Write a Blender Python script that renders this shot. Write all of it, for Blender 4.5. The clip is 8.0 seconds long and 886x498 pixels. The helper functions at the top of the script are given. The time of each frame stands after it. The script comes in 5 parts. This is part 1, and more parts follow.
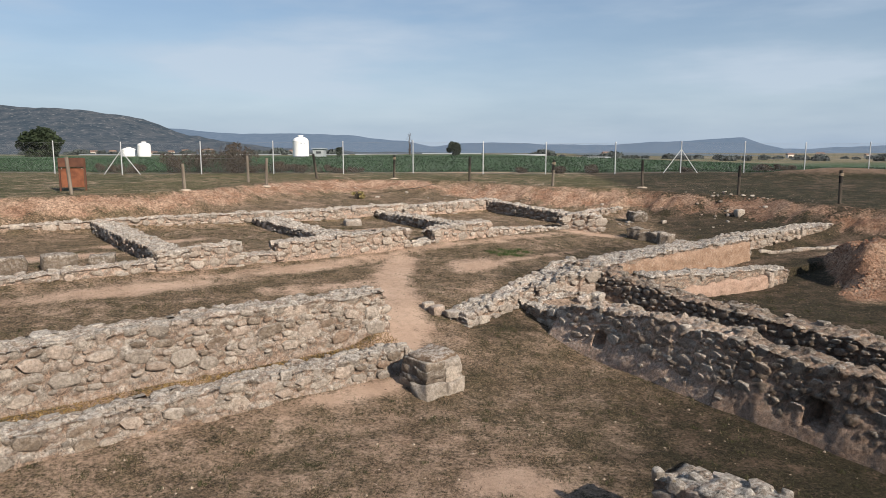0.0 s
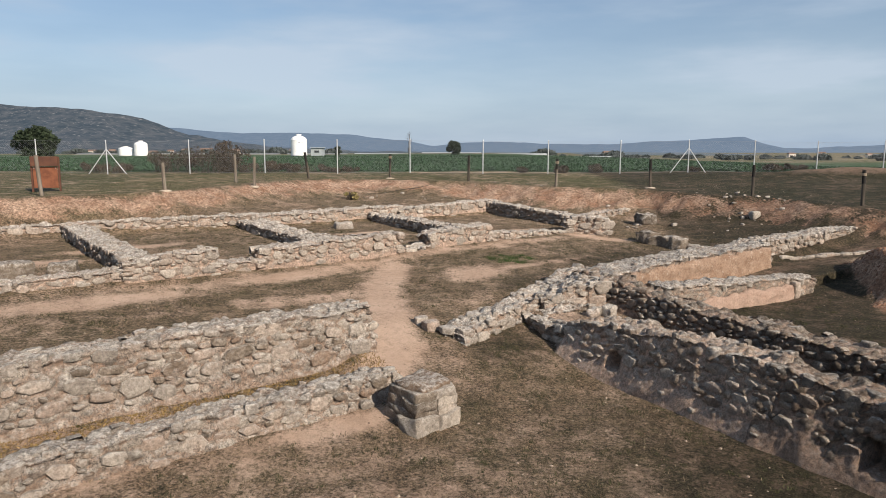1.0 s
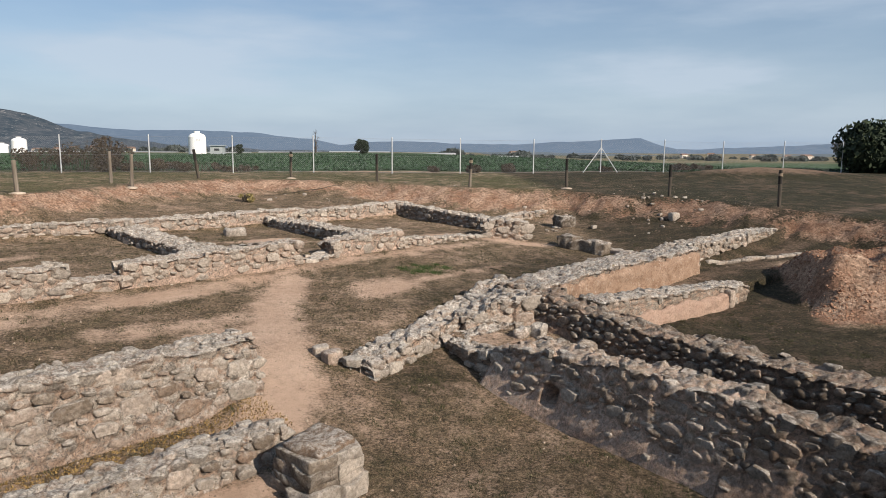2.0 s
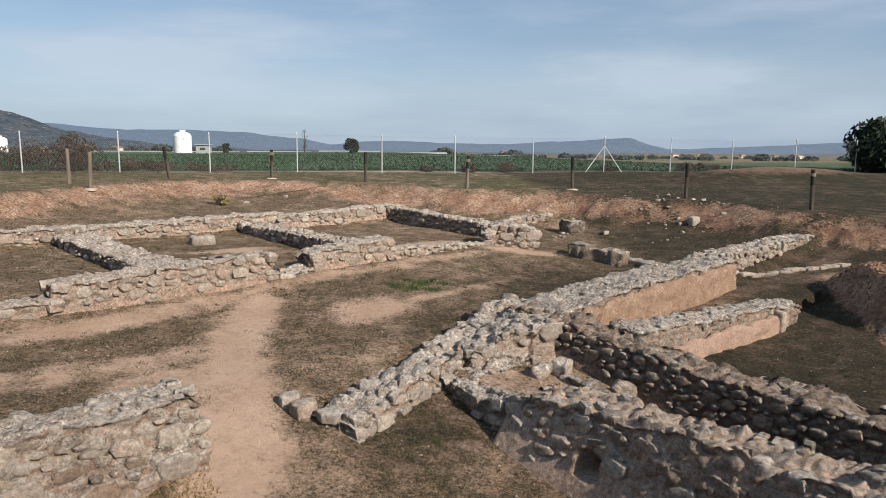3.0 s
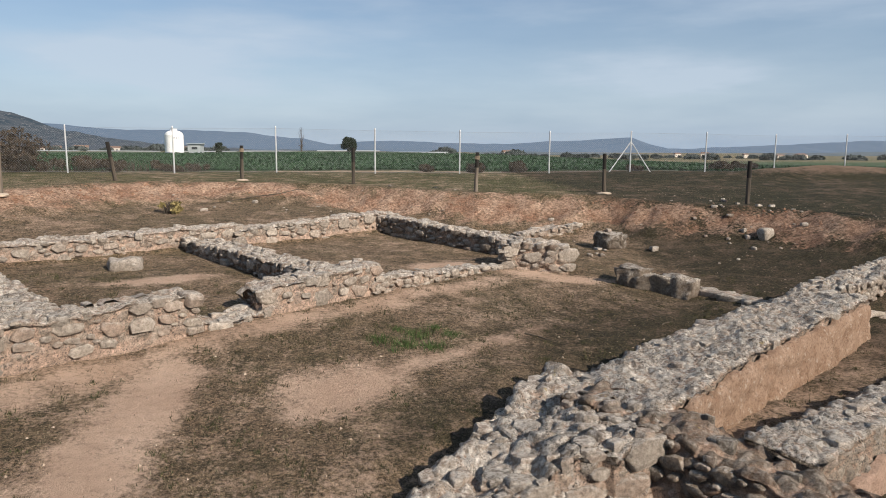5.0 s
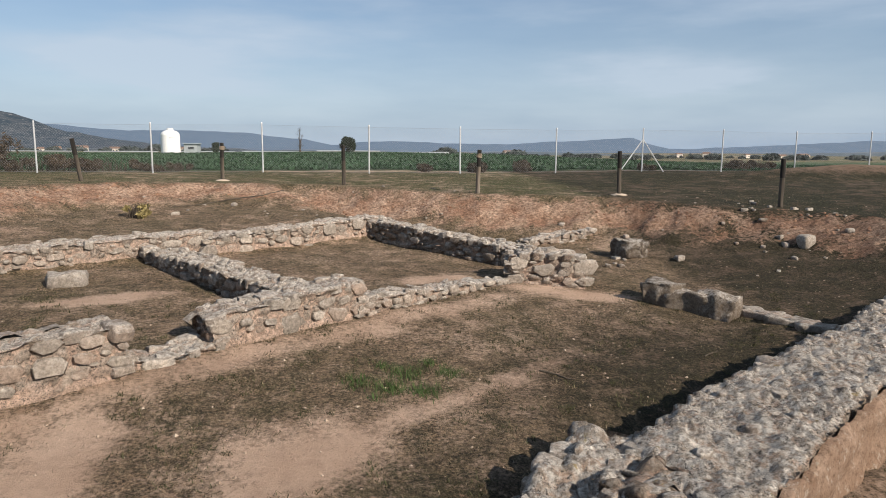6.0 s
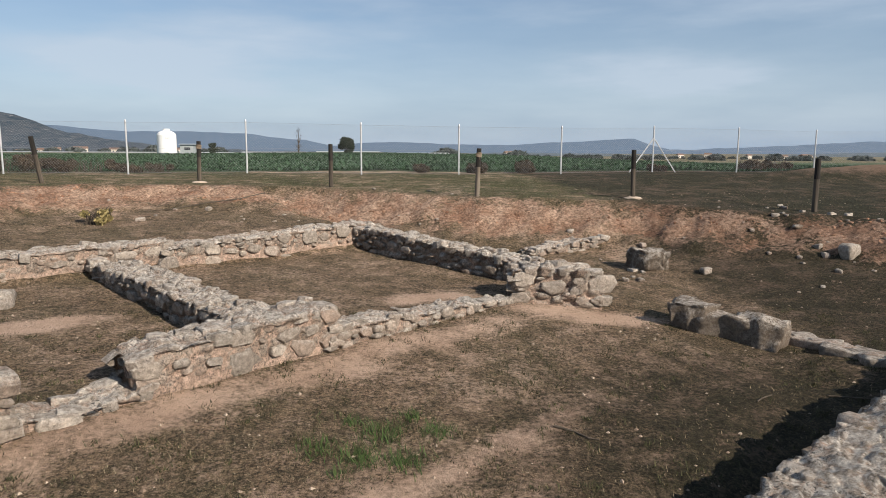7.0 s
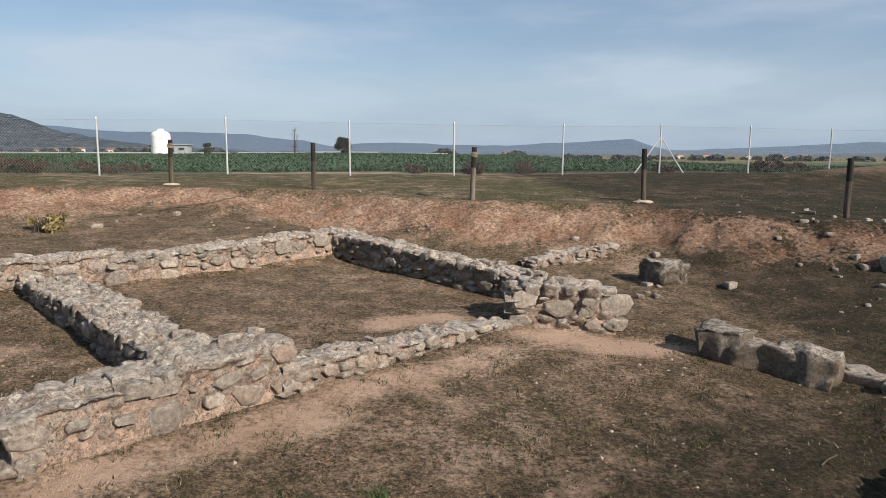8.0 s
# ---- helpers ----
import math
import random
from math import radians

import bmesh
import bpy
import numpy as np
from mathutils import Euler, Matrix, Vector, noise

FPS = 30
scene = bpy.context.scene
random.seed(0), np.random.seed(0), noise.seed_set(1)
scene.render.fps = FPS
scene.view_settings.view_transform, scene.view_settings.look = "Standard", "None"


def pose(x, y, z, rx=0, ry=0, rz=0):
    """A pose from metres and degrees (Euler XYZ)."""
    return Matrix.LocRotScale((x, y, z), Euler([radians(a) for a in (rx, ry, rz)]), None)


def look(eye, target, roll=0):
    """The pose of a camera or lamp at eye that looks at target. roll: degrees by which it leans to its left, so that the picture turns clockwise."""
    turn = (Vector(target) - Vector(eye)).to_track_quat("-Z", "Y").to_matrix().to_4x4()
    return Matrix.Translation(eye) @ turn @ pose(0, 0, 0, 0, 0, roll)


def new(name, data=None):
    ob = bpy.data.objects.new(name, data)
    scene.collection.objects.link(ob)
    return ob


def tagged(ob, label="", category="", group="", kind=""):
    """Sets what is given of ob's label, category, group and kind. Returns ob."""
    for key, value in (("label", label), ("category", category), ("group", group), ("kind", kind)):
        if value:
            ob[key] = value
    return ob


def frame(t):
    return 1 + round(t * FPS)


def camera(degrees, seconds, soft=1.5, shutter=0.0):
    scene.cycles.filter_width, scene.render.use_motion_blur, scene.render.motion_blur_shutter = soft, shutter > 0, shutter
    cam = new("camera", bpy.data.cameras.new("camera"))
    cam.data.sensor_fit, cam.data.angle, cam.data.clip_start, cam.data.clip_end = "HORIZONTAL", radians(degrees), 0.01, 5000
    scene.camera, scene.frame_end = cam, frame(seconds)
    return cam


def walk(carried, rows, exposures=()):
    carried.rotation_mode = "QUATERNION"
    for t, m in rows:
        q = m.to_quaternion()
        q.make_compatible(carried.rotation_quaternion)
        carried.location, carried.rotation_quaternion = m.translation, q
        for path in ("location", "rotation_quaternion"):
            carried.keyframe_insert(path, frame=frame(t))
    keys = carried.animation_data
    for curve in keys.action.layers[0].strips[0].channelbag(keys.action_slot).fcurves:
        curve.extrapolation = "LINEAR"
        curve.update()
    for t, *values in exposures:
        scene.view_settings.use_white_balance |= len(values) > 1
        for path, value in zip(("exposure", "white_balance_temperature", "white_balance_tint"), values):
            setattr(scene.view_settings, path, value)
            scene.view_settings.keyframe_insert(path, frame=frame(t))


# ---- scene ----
cam = camera(66.4, 8.0, soft=0.6)
METRES, EYE, TILT, LEAN, TURN = 14.0, 2.55, -8.2, 0.0, 0.0
ROWS = [
    (0.0, 0.0, 0.0, 0.0, -0.0, 0.0, 0.0),
    (0.5, 0.0031, 0.0416, 0.0051, 0.01, -0.02, -0.02),
    (1.0, 0.0071, 0.0942, 0.0112, 0.02, -0.05, -0.02),
    (1.5, 0.0122, 0.1546, 0.0182, -1.64, -0.07, 0.15),
    (2.0, 0.014, 0.224, 0.0263, -7.58, -0.15, 0.74),
    (3.5, 0.0328, 0.4481, 0.0518, -8.39, -0.19, 0.84),
    (4.0, 0.041, 0.5212, 0.0601, -8.36, -0.19, 0.86),
    (4.5, 0.0508, 0.5911, 0.0681, -8.32, -0.2, 0.89),
    (6.0, 0.0836, 0.7787, 0.087, -8.21, -0.16, 0.91),
    (6.5, 0.0954, 0.8348, 0.093, -8.16, -0.12, 0.93),
    (7.0, 0.1077, 0.8875, 0.0993, -8.13, -0.09, 0.93),
    (7.5, 0.1195, 0.9368, 0.105, -8.1, -0.07, 0.93),
    (8.0, 0.132, 0.9827, 0.1111, -8.22, -0.05, 0.95),
]
walk(cam, [(t, pose(0, 0, EYE, TILT, LEAN, TURN) @ pose(METRES * x, METRES * y, METRES * z, 90 + pitch, roll, yaw)) for t, x, y, z, yaw, pitch, roll in ROWS], exposures=((0.0, 0.65), (8.0, 0.65)))

# ---- light and sky ----
SUN_DIR = Vector((0.63, -0.775, 0.60)).normalized()
world = bpy.data.worlds.new("sky")
scene.world = world
world.use_nodes = True
wn, wl = world.node_tree.nodes, world.node_tree.links
wn.clear()
sky = wn.new("ShaderNodeTexSky")
sky.sky_type, sky.sun_disc = "NISHITA", False
sky.sun_elevation = math.asin(SUN_DIR.z)
sky.sun_rotation = math.atan2(SUN_DIR.x, SUN_DIR.y)
sky.air_density, sky.dust_density, sky.ozone_density = 1.0, 0.3, 3.0
coord = wn.new("ShaderNodeTexCoord")
stretch = wn.new("ShaderNodeMapping")
stretch.inputs["Scale"].default_value = (1.2, 1.2, 6.0)
wl.new(coord.outputs["Generated"], stretch.inputs["Vector"])
puff = wn.new("ShaderNodeTexNoise")
puff.inputs["Scale"].default_value, puff.inputs["Detail"].default_value, puff.inputs["Roughness"].default_value = 1.5, 6.0, 0.52
wl.new(stretch.outputs["Vector"], puff.inputs["Vector"])
cover = wn.new("ShaderNodeMapRange")
cover.inputs["From Min"].default_value, cover.inputs["From Max"].default_value = 0.36, 0.66
cover.inputs["To Min"].default_value, cover.inputs["To Max"].default_value = 0.12, 0.85
wl.new(puff.outputs["Fac"], cover.inputs["Value"])
veil = wn.new("ShaderNodeMix")
veil.data_type = "RGBA"
veil.inputs["B"].default_value = (5.0, 6.1, 7.5, 1)
# haze thickens towards the horizon
split = wn.new("ShaderNodeSeparateXYZ")
wl.new(coord.outputs["Generated"], split.inputs["Vector"])
low = wn.new("ShaderNodeMapRange")
low.inputs["From Min"].default_value, low.inputs["From Max"].default_value = 0.0, 0.30
low.inputs["To Min"].default_value, low.inputs["To Max"].default_value = 0.95, 0.0
wl.new(split.outputs["Z"], low.inputs["Value"])
most = wn.new("ShaderNodeMath")
most.operation = "MAXIMUM"
wl.new(low.outputs["Result"], most.inputs[0])
wl.new(cover.outputs["Result"], most.inputs[1])
tone = wn.new("ShaderNodeMix")
tone.data_type = "RGBA"
tone.inputs["A"].default_value, tone.inputs["B"].default_value = (3.05, 4.15, 5.75, 1), (5.9, 6.8, 7.9, 1)
wl.new(cover.outputs["Result"], tone.inputs["Factor"])
wl.new(tone.outputs["Result"], veil.inputs["B"])
wl.new(most.outputs["Value"], veil.inputs["Factor"])
wl.new(sky.outputs["Color"], veil.inputs["A"])
back = wn.new("ShaderNodeBackground")
back.inputs["Strength"].default_value = 0.063
wl.new(veil.outputs["Result"], back.inputs["Color"])
wout = wn.new("ShaderNodeOutputWorld")
wl.new(back.outputs["Background"], wout.inputs["Surface"])

sun = new("sun", bpy.data.lights.new("sun", "SUN"))
sun.data.energy, sun.data.angle, sun.data.color = 4.5, radians(0.7), (1.0, 0.88, 0.75)
sun.matrix_world = look((0, 0, 40), Vector((0, 0, 40)) - SUN_DIR)


# ---- materials ----
class Mat:
    """A small builder of node materials."""

    def __init__(self, name, rough=0.9, metal=0.0):
        self.m = bpy.data.materials.new(name)
        self.m.use_nodes = True
        self.n, self.l = self.m.node_tree.nodes, self.m.node_tree.links
        self.b = self.n["Principled BSDF"]
        self.b.inputs["Roughness"].default_value = rough
        self.b.inputs["Metallic"].default_value = metal
        self.b.inputs["Specular IOR Level"].default_value = 0.25
        self.where = self.n.new("ShaderNodeNewGeometry").outputs["Position"]

    def local(self):
        self.where = self.n.new("ShaderNodeTexCoord").outputs["Object"]
        return self

    def noise(self, scale, detail=5, rough=0.6, squash=None):
        t = self.n.new("ShaderNodeTexNoise")
        t.inputs["Scale"].default_value, t.inputs["Detail"].default_value, t.inputs["Roughness"].default_value = scale, detail, rough
        src = self.where
        if squash:
            mp = self.n.new("ShaderNodeMapping")
            mp.inputs["Scale"].default_value = squash
            self.l.new(src, mp.inputs["Vector"])
            src = mp.outputs["Vector"]
        self.l.new(src, t.inputs["Vector"])
        return t.outputs["Fac"]

    def cells(self, scale, out="Distance"):
        t = self.n.new("ShaderNodeTexVoronoi")
        t.inputs["Scale"].default_value = scale
        self.l.new(self.where, t.inputs["Vector"])
        return t.outputs[out]

    def span(self, v, a, b, c=0.0, d=1.0):
        t = self.n.new("ShaderNodeMapRange")
        for k, x in (("From Min", a), ("From Max", b), ("To Min", c), ("To Max", d)):
            t.inputs[k].default_value = x
        self.l.new(v, t.inputs["Value"])
        return t.outputs["Result"]

    def maths(self, op, a, b):
        t = self.n.new("ShaderNodeMath")
        t.operation = op
        for i, x in enumerate((a, b)):
            if isinstance(x, (int, float)):
                t.inputs[i].default_value = x
            else:
                self.l.new(x, t.inputs[i])
        return t.outputs["Value"]

    def mix(self, f, a, b, kind="MIX"):
        t = self.n.new("ShaderNodeMix")
        t.data_type, t.blend_type = "RGBA", kind
        for k, x in (("Factor", f), ("A", a), ("B", b)):
            if isinstance(x, tuple):
                t.inputs[k].default_value = (*x, 1)
            elif isinstance(x, (int, float)):
                t.inputs[k].default_value = x
            else:
                self.l.new(x, t.inputs[k])
        return t.outputs["Result"]

    def random(self):
        return self.n.new("ShaderNodeObjectInfo").outputs["Random"]

    def island(self):
        return self.n.new("ShaderNodeNewGeometry").outputs["Random Per Island"]

    def attr(self, name):
        t = self.n.new("ShaderNodeAttribute")
        t.attribute_name = name
        s = self.n.new("ShaderNodeSeparateColor")
        self.l.new(t.outputs["Color"], s.inputs["Color"])
        return s.outputs["Red"], s.outputs["Green"], s.outputs["Blue"]

    def up(self):
        s = self.n.new("ShaderNodeSeparateXYZ")
        self.l.new(self.n.new("ShaderNodeNewGeometry").outputs["Normal"], s.inputs["Vector"])
        return s.outputs["Z"]

    def colour(self, c):
        if isinstance(c, tuple):
            self.b.inputs["Base Color"].default_value = (*c, 1)
        else:
            self.l.new(c, self.b.inputs["Base Color"])
        return self

    def bump(self, *layers):
        last = None
        for v, depth in layers:
            t = self.n.new("ShaderNodeBump")
            t.inputs["Distance"].default_value = depth
            t.inputs["Strength"].default_value = 1.0
            self.l.new(v, t.inputs["Height"])
            if last:
                self.l.new(last, t.inputs["Normal"])
            last = t.outputs["Normal"]
        self.l.new(last, self.b.inputs["Normal"])
        return self


def stone_material(name, pale, dark, warm, lichen, per_island=False):
    k = Mat(name, 0.95)
    r = k.island() if per_island else k.random()
    base = k.mix(k.span(r, 0.0, 1.0), pale, dark)
    base = k.mix(k.span(k.maths("FRACT", k.maths("MULTIPLY", r, 7.31), 0), 0.45, 1.0, 0.0, 0.75), base, warm)
    base = k.mix(k.span(k.noise(9, 6, 0.65), 0.35, 0.7, 0.0, 0.55), base, tuple(0.62 * c for c in dark))
    # grey and white lichen crust, more of it on upward faces
    crust = k.maths("MULTIPLY", k.span(k.noise(13, 8, 0.75), 0.46, 0.58), k.span(k.up(), -0.2, 0.8, 0.15, 1.0))
    base = k.mix(k.maths("MULTIPLY", crust, lichen), base, (0.64, 0.59, 0.52))
    white = k.maths("MULTIPLY", k.span(k.maths("ADD", k.noise(20, 9, 0.72), k.span(k.noise(5, 5, 0.7), 0.3, 0.7, -0.1, 0.1)), 0.47, 0.60), k.span(k.up(), 0.05, 0.7, 0.1, 1.0))
    base = k.mix(k.maths("MULTIPLY", white, 0.85 * lichen), base, (0.72, 0.67, 0.60))
    spots = k.maths("MULTIPLY", k.span(k.noise(50, 7, 0.8), 0.55, 0.60), k.span(k.noise(4.2, 3), 0.40, 0.58))
    base = k.mix(k.maths("MULTIPLY", spots, 0.9 * lichen), base, (0.06, 0.055, 0.05))
    ochre = k.maths("MULTIPLY", k.span(k.noise(7.7, 4, 0.6), 0.67, 0.72), k.span(k.up(), 0.0, 0.6))
    base = k.mix(k.maths("MULTIPLY", ochre, 0.6 * lichen), base, (0.36, 0.26, 0.08))
    k.colour(base)
    base = k.mix(k.span(k.noise(85, 4, 0.7), 0.54, 0.68, 0, 0.45), base, tuple(0.5 * c for c in dark))
    base = k.mix(1.0, base, k.span(k.noise(24, 8, 0.8), 0.36, 0.64, 0.6, 1.32), "MULTIPLY")
    k.colour(base)
    k.bump((k.noise(12, 8, 0.75), 0.07), (k.noise(30, 8, 0.75), 0.028), (k.noise(90, 5, 0.7), 0.006))
    return k.m


STONE = stone_material("limestone", (0.60, 0.52, 0.435), (0.29, 0.247, 0.205), (0.51, 0.37, 0.285), 0.5)
STONE_TOP = stone_material("lichened_limestone", (0.52, 0.455, 0.39), (0.28, 0.245, 0.205), (0.46, 0.35, 0.275), 0.8)
RUBBLE = stone_material("rubble_limestone", (0.50, 0.42, 0.34), (0.34, 0.28, 0.225), (0.44, 0.31, 0.23), 0.6, True)
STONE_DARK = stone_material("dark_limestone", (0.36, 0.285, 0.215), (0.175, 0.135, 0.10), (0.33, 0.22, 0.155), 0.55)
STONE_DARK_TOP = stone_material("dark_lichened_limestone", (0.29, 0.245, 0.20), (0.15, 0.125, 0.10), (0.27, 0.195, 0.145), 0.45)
BOULDER = stone_material("weathered_block", (0.29, 0.235, 0.18), (0.145, 0.112, 0.084), (0.29, 0.19, 0.125), 0.6)


def mortar_material(name, low, high, bits):
    """An earthen coat with darker pits and pale bits of stone in it."""
    k = Mat(name, 1.0)
    c = k.mix(k.span(k.noise(4.5, 7, 0.65), 0.35, 0.65), low, high)
    c = k.mix(k.span(k.noise(28, 6, 0.7), 0.46, 0.66, 0, 0.65), c, tuple(0.5 * x for x in low))
    c = k.mix(k.span(k.noise(15, 5, 0.7), 0.58, 0.64, 0, bits), c, (0.58, 0.49, 0.40))
    c = k.mix(k.span(k.noise(80, 4, 0.7), 0.54, 0.64, 0, 0.6), c, tuple(0.4 * x for x in low))
    k.colour(c).bump((k.noise(8, 8, 0.75), 0.08), (k.noise(40, 7, 0.78), 0.035))
    return k.m


PLASTER = mortar_material("pink_plaster", (0.52, 0.355, 0.27), (0.58, 0.42, 0.33), 0.15)
CLAY = mortar_material("ochre_clay_face", (0.33, 0.21, 0.14), (0.52, 0.37, 0.27), 0.75)


def masonry_material(name, pale, dark, warm, joint, grey):
    """Rubble work: stones told apart by colour, earth in the joints, lichen on the crown."""
    k = Mat(name, 1.0)
    gap, pick, crown_ = k.attr("masonry")
    stone = k.mix(k.span(pick, 0.0, 1.0), pale, dark)
    stone = k.mix(k.span(k.maths("FRACT", k.maths("MULTIPLY", pick, 5.7), 0), 0.5, 1.0, 0, 0.7), stone, warm)
    earth = k.mix(k.span(k.noise(3, 6), 0.35, 0.65), joint, tuple(1.25 * x for x in joint))
    c = k.mix(k.span(k.maths("ADD", gap, k.span(k.noise(24, 6, 0.7), 0.3, 0.7, -0.2, 0.2)), 0.18, 0.5), earth, stone)
    c = k.mix(k.span(k.noise(16, 7, 0.7), 0.42, 0.72, 0, 0.6), c, tuple(0.55 * x for x in dark))
    c = k.mix(k.span(k.noise(80, 4, 0.7), 0.5, 0.66, 0, 0.55), c, tuple(0.4 * x for x in dark))
    crust = k.maths("MULTIPLY", k.span(k.noise(9, 8, 0.75), 0.40, 0.58), k.span(k.up(), 0.1, 0.75))
    c = k.mix(k.maths("MULTIPLY", crust, grey), c, k.mix(k.span(k.noise(31, 6, 0.7), 0.4, 0.62), (0.70, 0.645, 0.57), (0.36, 0.315, 0.265)))
    white = k.maths("MULTIPLY", k.span(k.maths("ADD", k.noise(18, 9, 0.72), k.span(k.noise(5, 5, 0.7), 0.3, 0.7, -0.1, 0.1)), 0.47, 0.60), k.span(k.up(), 0.1, 0.7, 0, 0.85 * grey))
    c = k.mix(white, c, (0.74, 0.69, 0.62))
    spots = k.maths("MULTIPLY", k.span(k.noise(40, 8, 0.82), 0.52, 0.57), k.span(k.noise(3.7, 4), 0.34, 0.54, 0, grey))
    c = k.mix(spots, c, (0.075, 0.07, 0.065))
    ochre = k.maths("MULTIPLY", k.span(k.noise(5.3, 5, 0.65), 0.66, 0.71), k.span(k.up(), 0.0, 0.6, 0, 0.7))
    c = k.mix(ochre, c, (0.34, 0.25, 0.08))
    c = k.mix(1.0, c, k.span(k.noise(22, 8, 0.8), 0.36, 0.64, 0.55, 1.36), "MULTIPLY")
    k.colour(c).bump((k.noise(13, 8, 0.75), 0.08), (k.noise(30, 8, 0.75), 0.035), (k.noise(90, 5, 0.7), 0.008))
    return k.m


MASONRY = masonry_material("pale_rubble_work", (0.56, 0.465, 0.385), (0.33, 0.27, 0.215), (0.50, 0.355, 0.275), (0.53, 0.385, 0.30), 0.85)
MASONRY_FRONT = masonry_material("front_rubble_work", (0.54, 0.465, 0.385), (0.27, 0.23, 0.19), (0.47, 0.33, 0.25), (0.34, 0.235, 0.17), 0.75)
MASONRY_GREY = masonry_material("grey_rubble_work", (0.48, 0.41, 0.335), (0.29, 0.24, 0.195), (0.45, 0.325, 0.24), (0.46, 0.33, 0.25), 0.95)
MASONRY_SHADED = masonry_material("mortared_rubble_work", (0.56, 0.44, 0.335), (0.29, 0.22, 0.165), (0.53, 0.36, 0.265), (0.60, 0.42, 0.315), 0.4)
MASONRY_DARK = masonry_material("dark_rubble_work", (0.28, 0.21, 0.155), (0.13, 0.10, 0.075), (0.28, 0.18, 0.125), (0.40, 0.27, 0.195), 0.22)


def ground_material():
    k = Mat("ground_soil", 1.0)
    bare, red, crop = k.attr("cover")
    earth = k.mix(k.span(k.noise(1.1, 5), 0.35, 0.65), (0.58, 0.405, 0.295), (0.70, 0.515, 0.39))
    earth = k.mix(k.span(k.noise(7, 7, 0.7), 0.46, 0.70, 0, 0.45), earth, (0.36, 0.235, 0.165))
    earth = k.mix(k.span(k.noise(95, 4, 0.7), 0.54, 0.66, 0, 0.5), earth, (0.22, 0.15, 0.10))
    clay = k.mix(k.span(k.noise(1.6, 6, 0.65), 0.36, 0.64), (0.35, 0.20, 0.13), (0.60, 0.43, 0.315))
    clay = k.mix(k.span(k.noise(10, 7, 0.7), 0.45, 0.62, 0, 0.75), clay, (0.17, 0.10, 0.065))
    clay = k.mix(k.span(k.noise(60, 5, 0.7), 0.50, 0.64, 0, 0.6), clay, (0.11, 0.07, 0.045))
    straw = k.mix(k.span(k.noise(38, 7, 0.78), 0.44, 0.57), (0.045, 0.032, 0.019), (0.275, 0.19, 0.12))
    straw = k.mix(k.span(k.noise(0.75, 5, 0.6), 0.42, 0.62, 0, 0.6), straw, (0.080, 0.072, 0.033))
    straw = k.mix(k.span(k.noise(2.7, 7, 0.72), 0.46, 0.64, 0, 0.8), straw, (0.27, 0.19, 0.125))
    straw = k.mix(k.span(k.noise(5.1, 8, 0.76), 0.47, 0.60, 0, 0.8), straw, (0.040, 0.036, 0.019))
    straw = k.mix(k.span(k.noise(14, 6, 0.75), 0.52, 0.62, 0, 0.6), straw, (0.265, 0.18, 0.115))
    straw = k.mix(k.span(k.noise(120, 4, 0.7), 0.56, 0.66, 0, 0.75), straw, (0.40, 0.33, 0.23))
    dark_amount, grassy, _ = k.attr("ground_tone")
    # Turf, soil and clay darken by this mask, with a ragged edge.
    dark_mix = k.span(k.maths("ADD", dark_amount, k.span(k.noise(3.1, 6, 0.7), 0.3, 0.7, -0.3, 0.3)), 0.2, 0.8)
    lawn = k.mix(k.span(k.noise(30, 7, 0.75), 0.40, 0.62), (0.028, 0.038, 0.013), (0.105, 0.122, 0.045))
    straw = k.mix(k.maths("MULTIPLY", grassy, k.span(k.noise(1.3, 6, 0.7), 0.34, 0.60, 0.35, 1.0)), straw, lawn)
    straw = k.mix(k.maths("MULTIPLY", dark_mix, 0.86), straw, (0.028, 0.026, 0.013))
    earth = k.mix(k.maths("MULTIPLY", dark_mix, 0.8), earth, (0.105, 0.068, 0.046))
    clay = k.mix(k.maths("MULTIPLY", dark_mix, 0.3), clay, (0.085, 0.042, 0.025))
    # the turf breaks up into bare spots at two scales
    edge = k.maths("ADD", bare, k.maths("ADD", k.span(k.noise(2.1, 6, 0.65), 0.3, 0.7, -0.28, 0.28), k.span(k.noise(21, 7, 0.75), 0.3, 0.7, -0.36, 0.36)))
    coarse, fine = k.span(k.noise(19, 8, 0.8), 0.36, 0.64, 0.36, 1.56), k.span(k.noise(55, 6, 0.8), 0.36, 0.64, 0.4, 1.55)
    straw = k.mix(1.0, k.mix(1.0, straw, coarse, "MULTIPLY"), fine, "MULTIPLY")
    clay = k.mix(1.0, clay, coarse, "MULTIPLY")
    c = k.mix(k.span(edge, 0.30, 0.80), straw, earth)
    edge2 = k.maths("ADD", red, k.maths("ADD", k.span(k.noise(1.7, 6, 0.65), 0.3, 0.7, -0.5, 0.4), k.span(k.noise(13, 6, 0.7), 0.3, 0.7, -0.35, 0.3)))
    c = k.mix(k.span(edge2, 0.36, 0.64), c, clay)
    leaf = k.mix(k.span(k.noise(3.2, 7, 0.75), 0.38, 0.6), (0.018, 0.04, 0.014), (0.055, 0.105, 0.04))
    leaf = k.mix(k.span(k.noise(0.05, 5, 0.6), 0.42, 0.62, 0, 0.5), leaf, (0.05, 0.075, 0.035))
    c = k.mix(crop, c, leaf)
    k.colour(c)
    k.bump((k.noise(6, 7, 0.7), 0.07), (k.noise(32, 7, 0.78), 0.06), (k.noise(130, 4, 0.7), 0.014))
    return k.m


GROUND = ground_material()


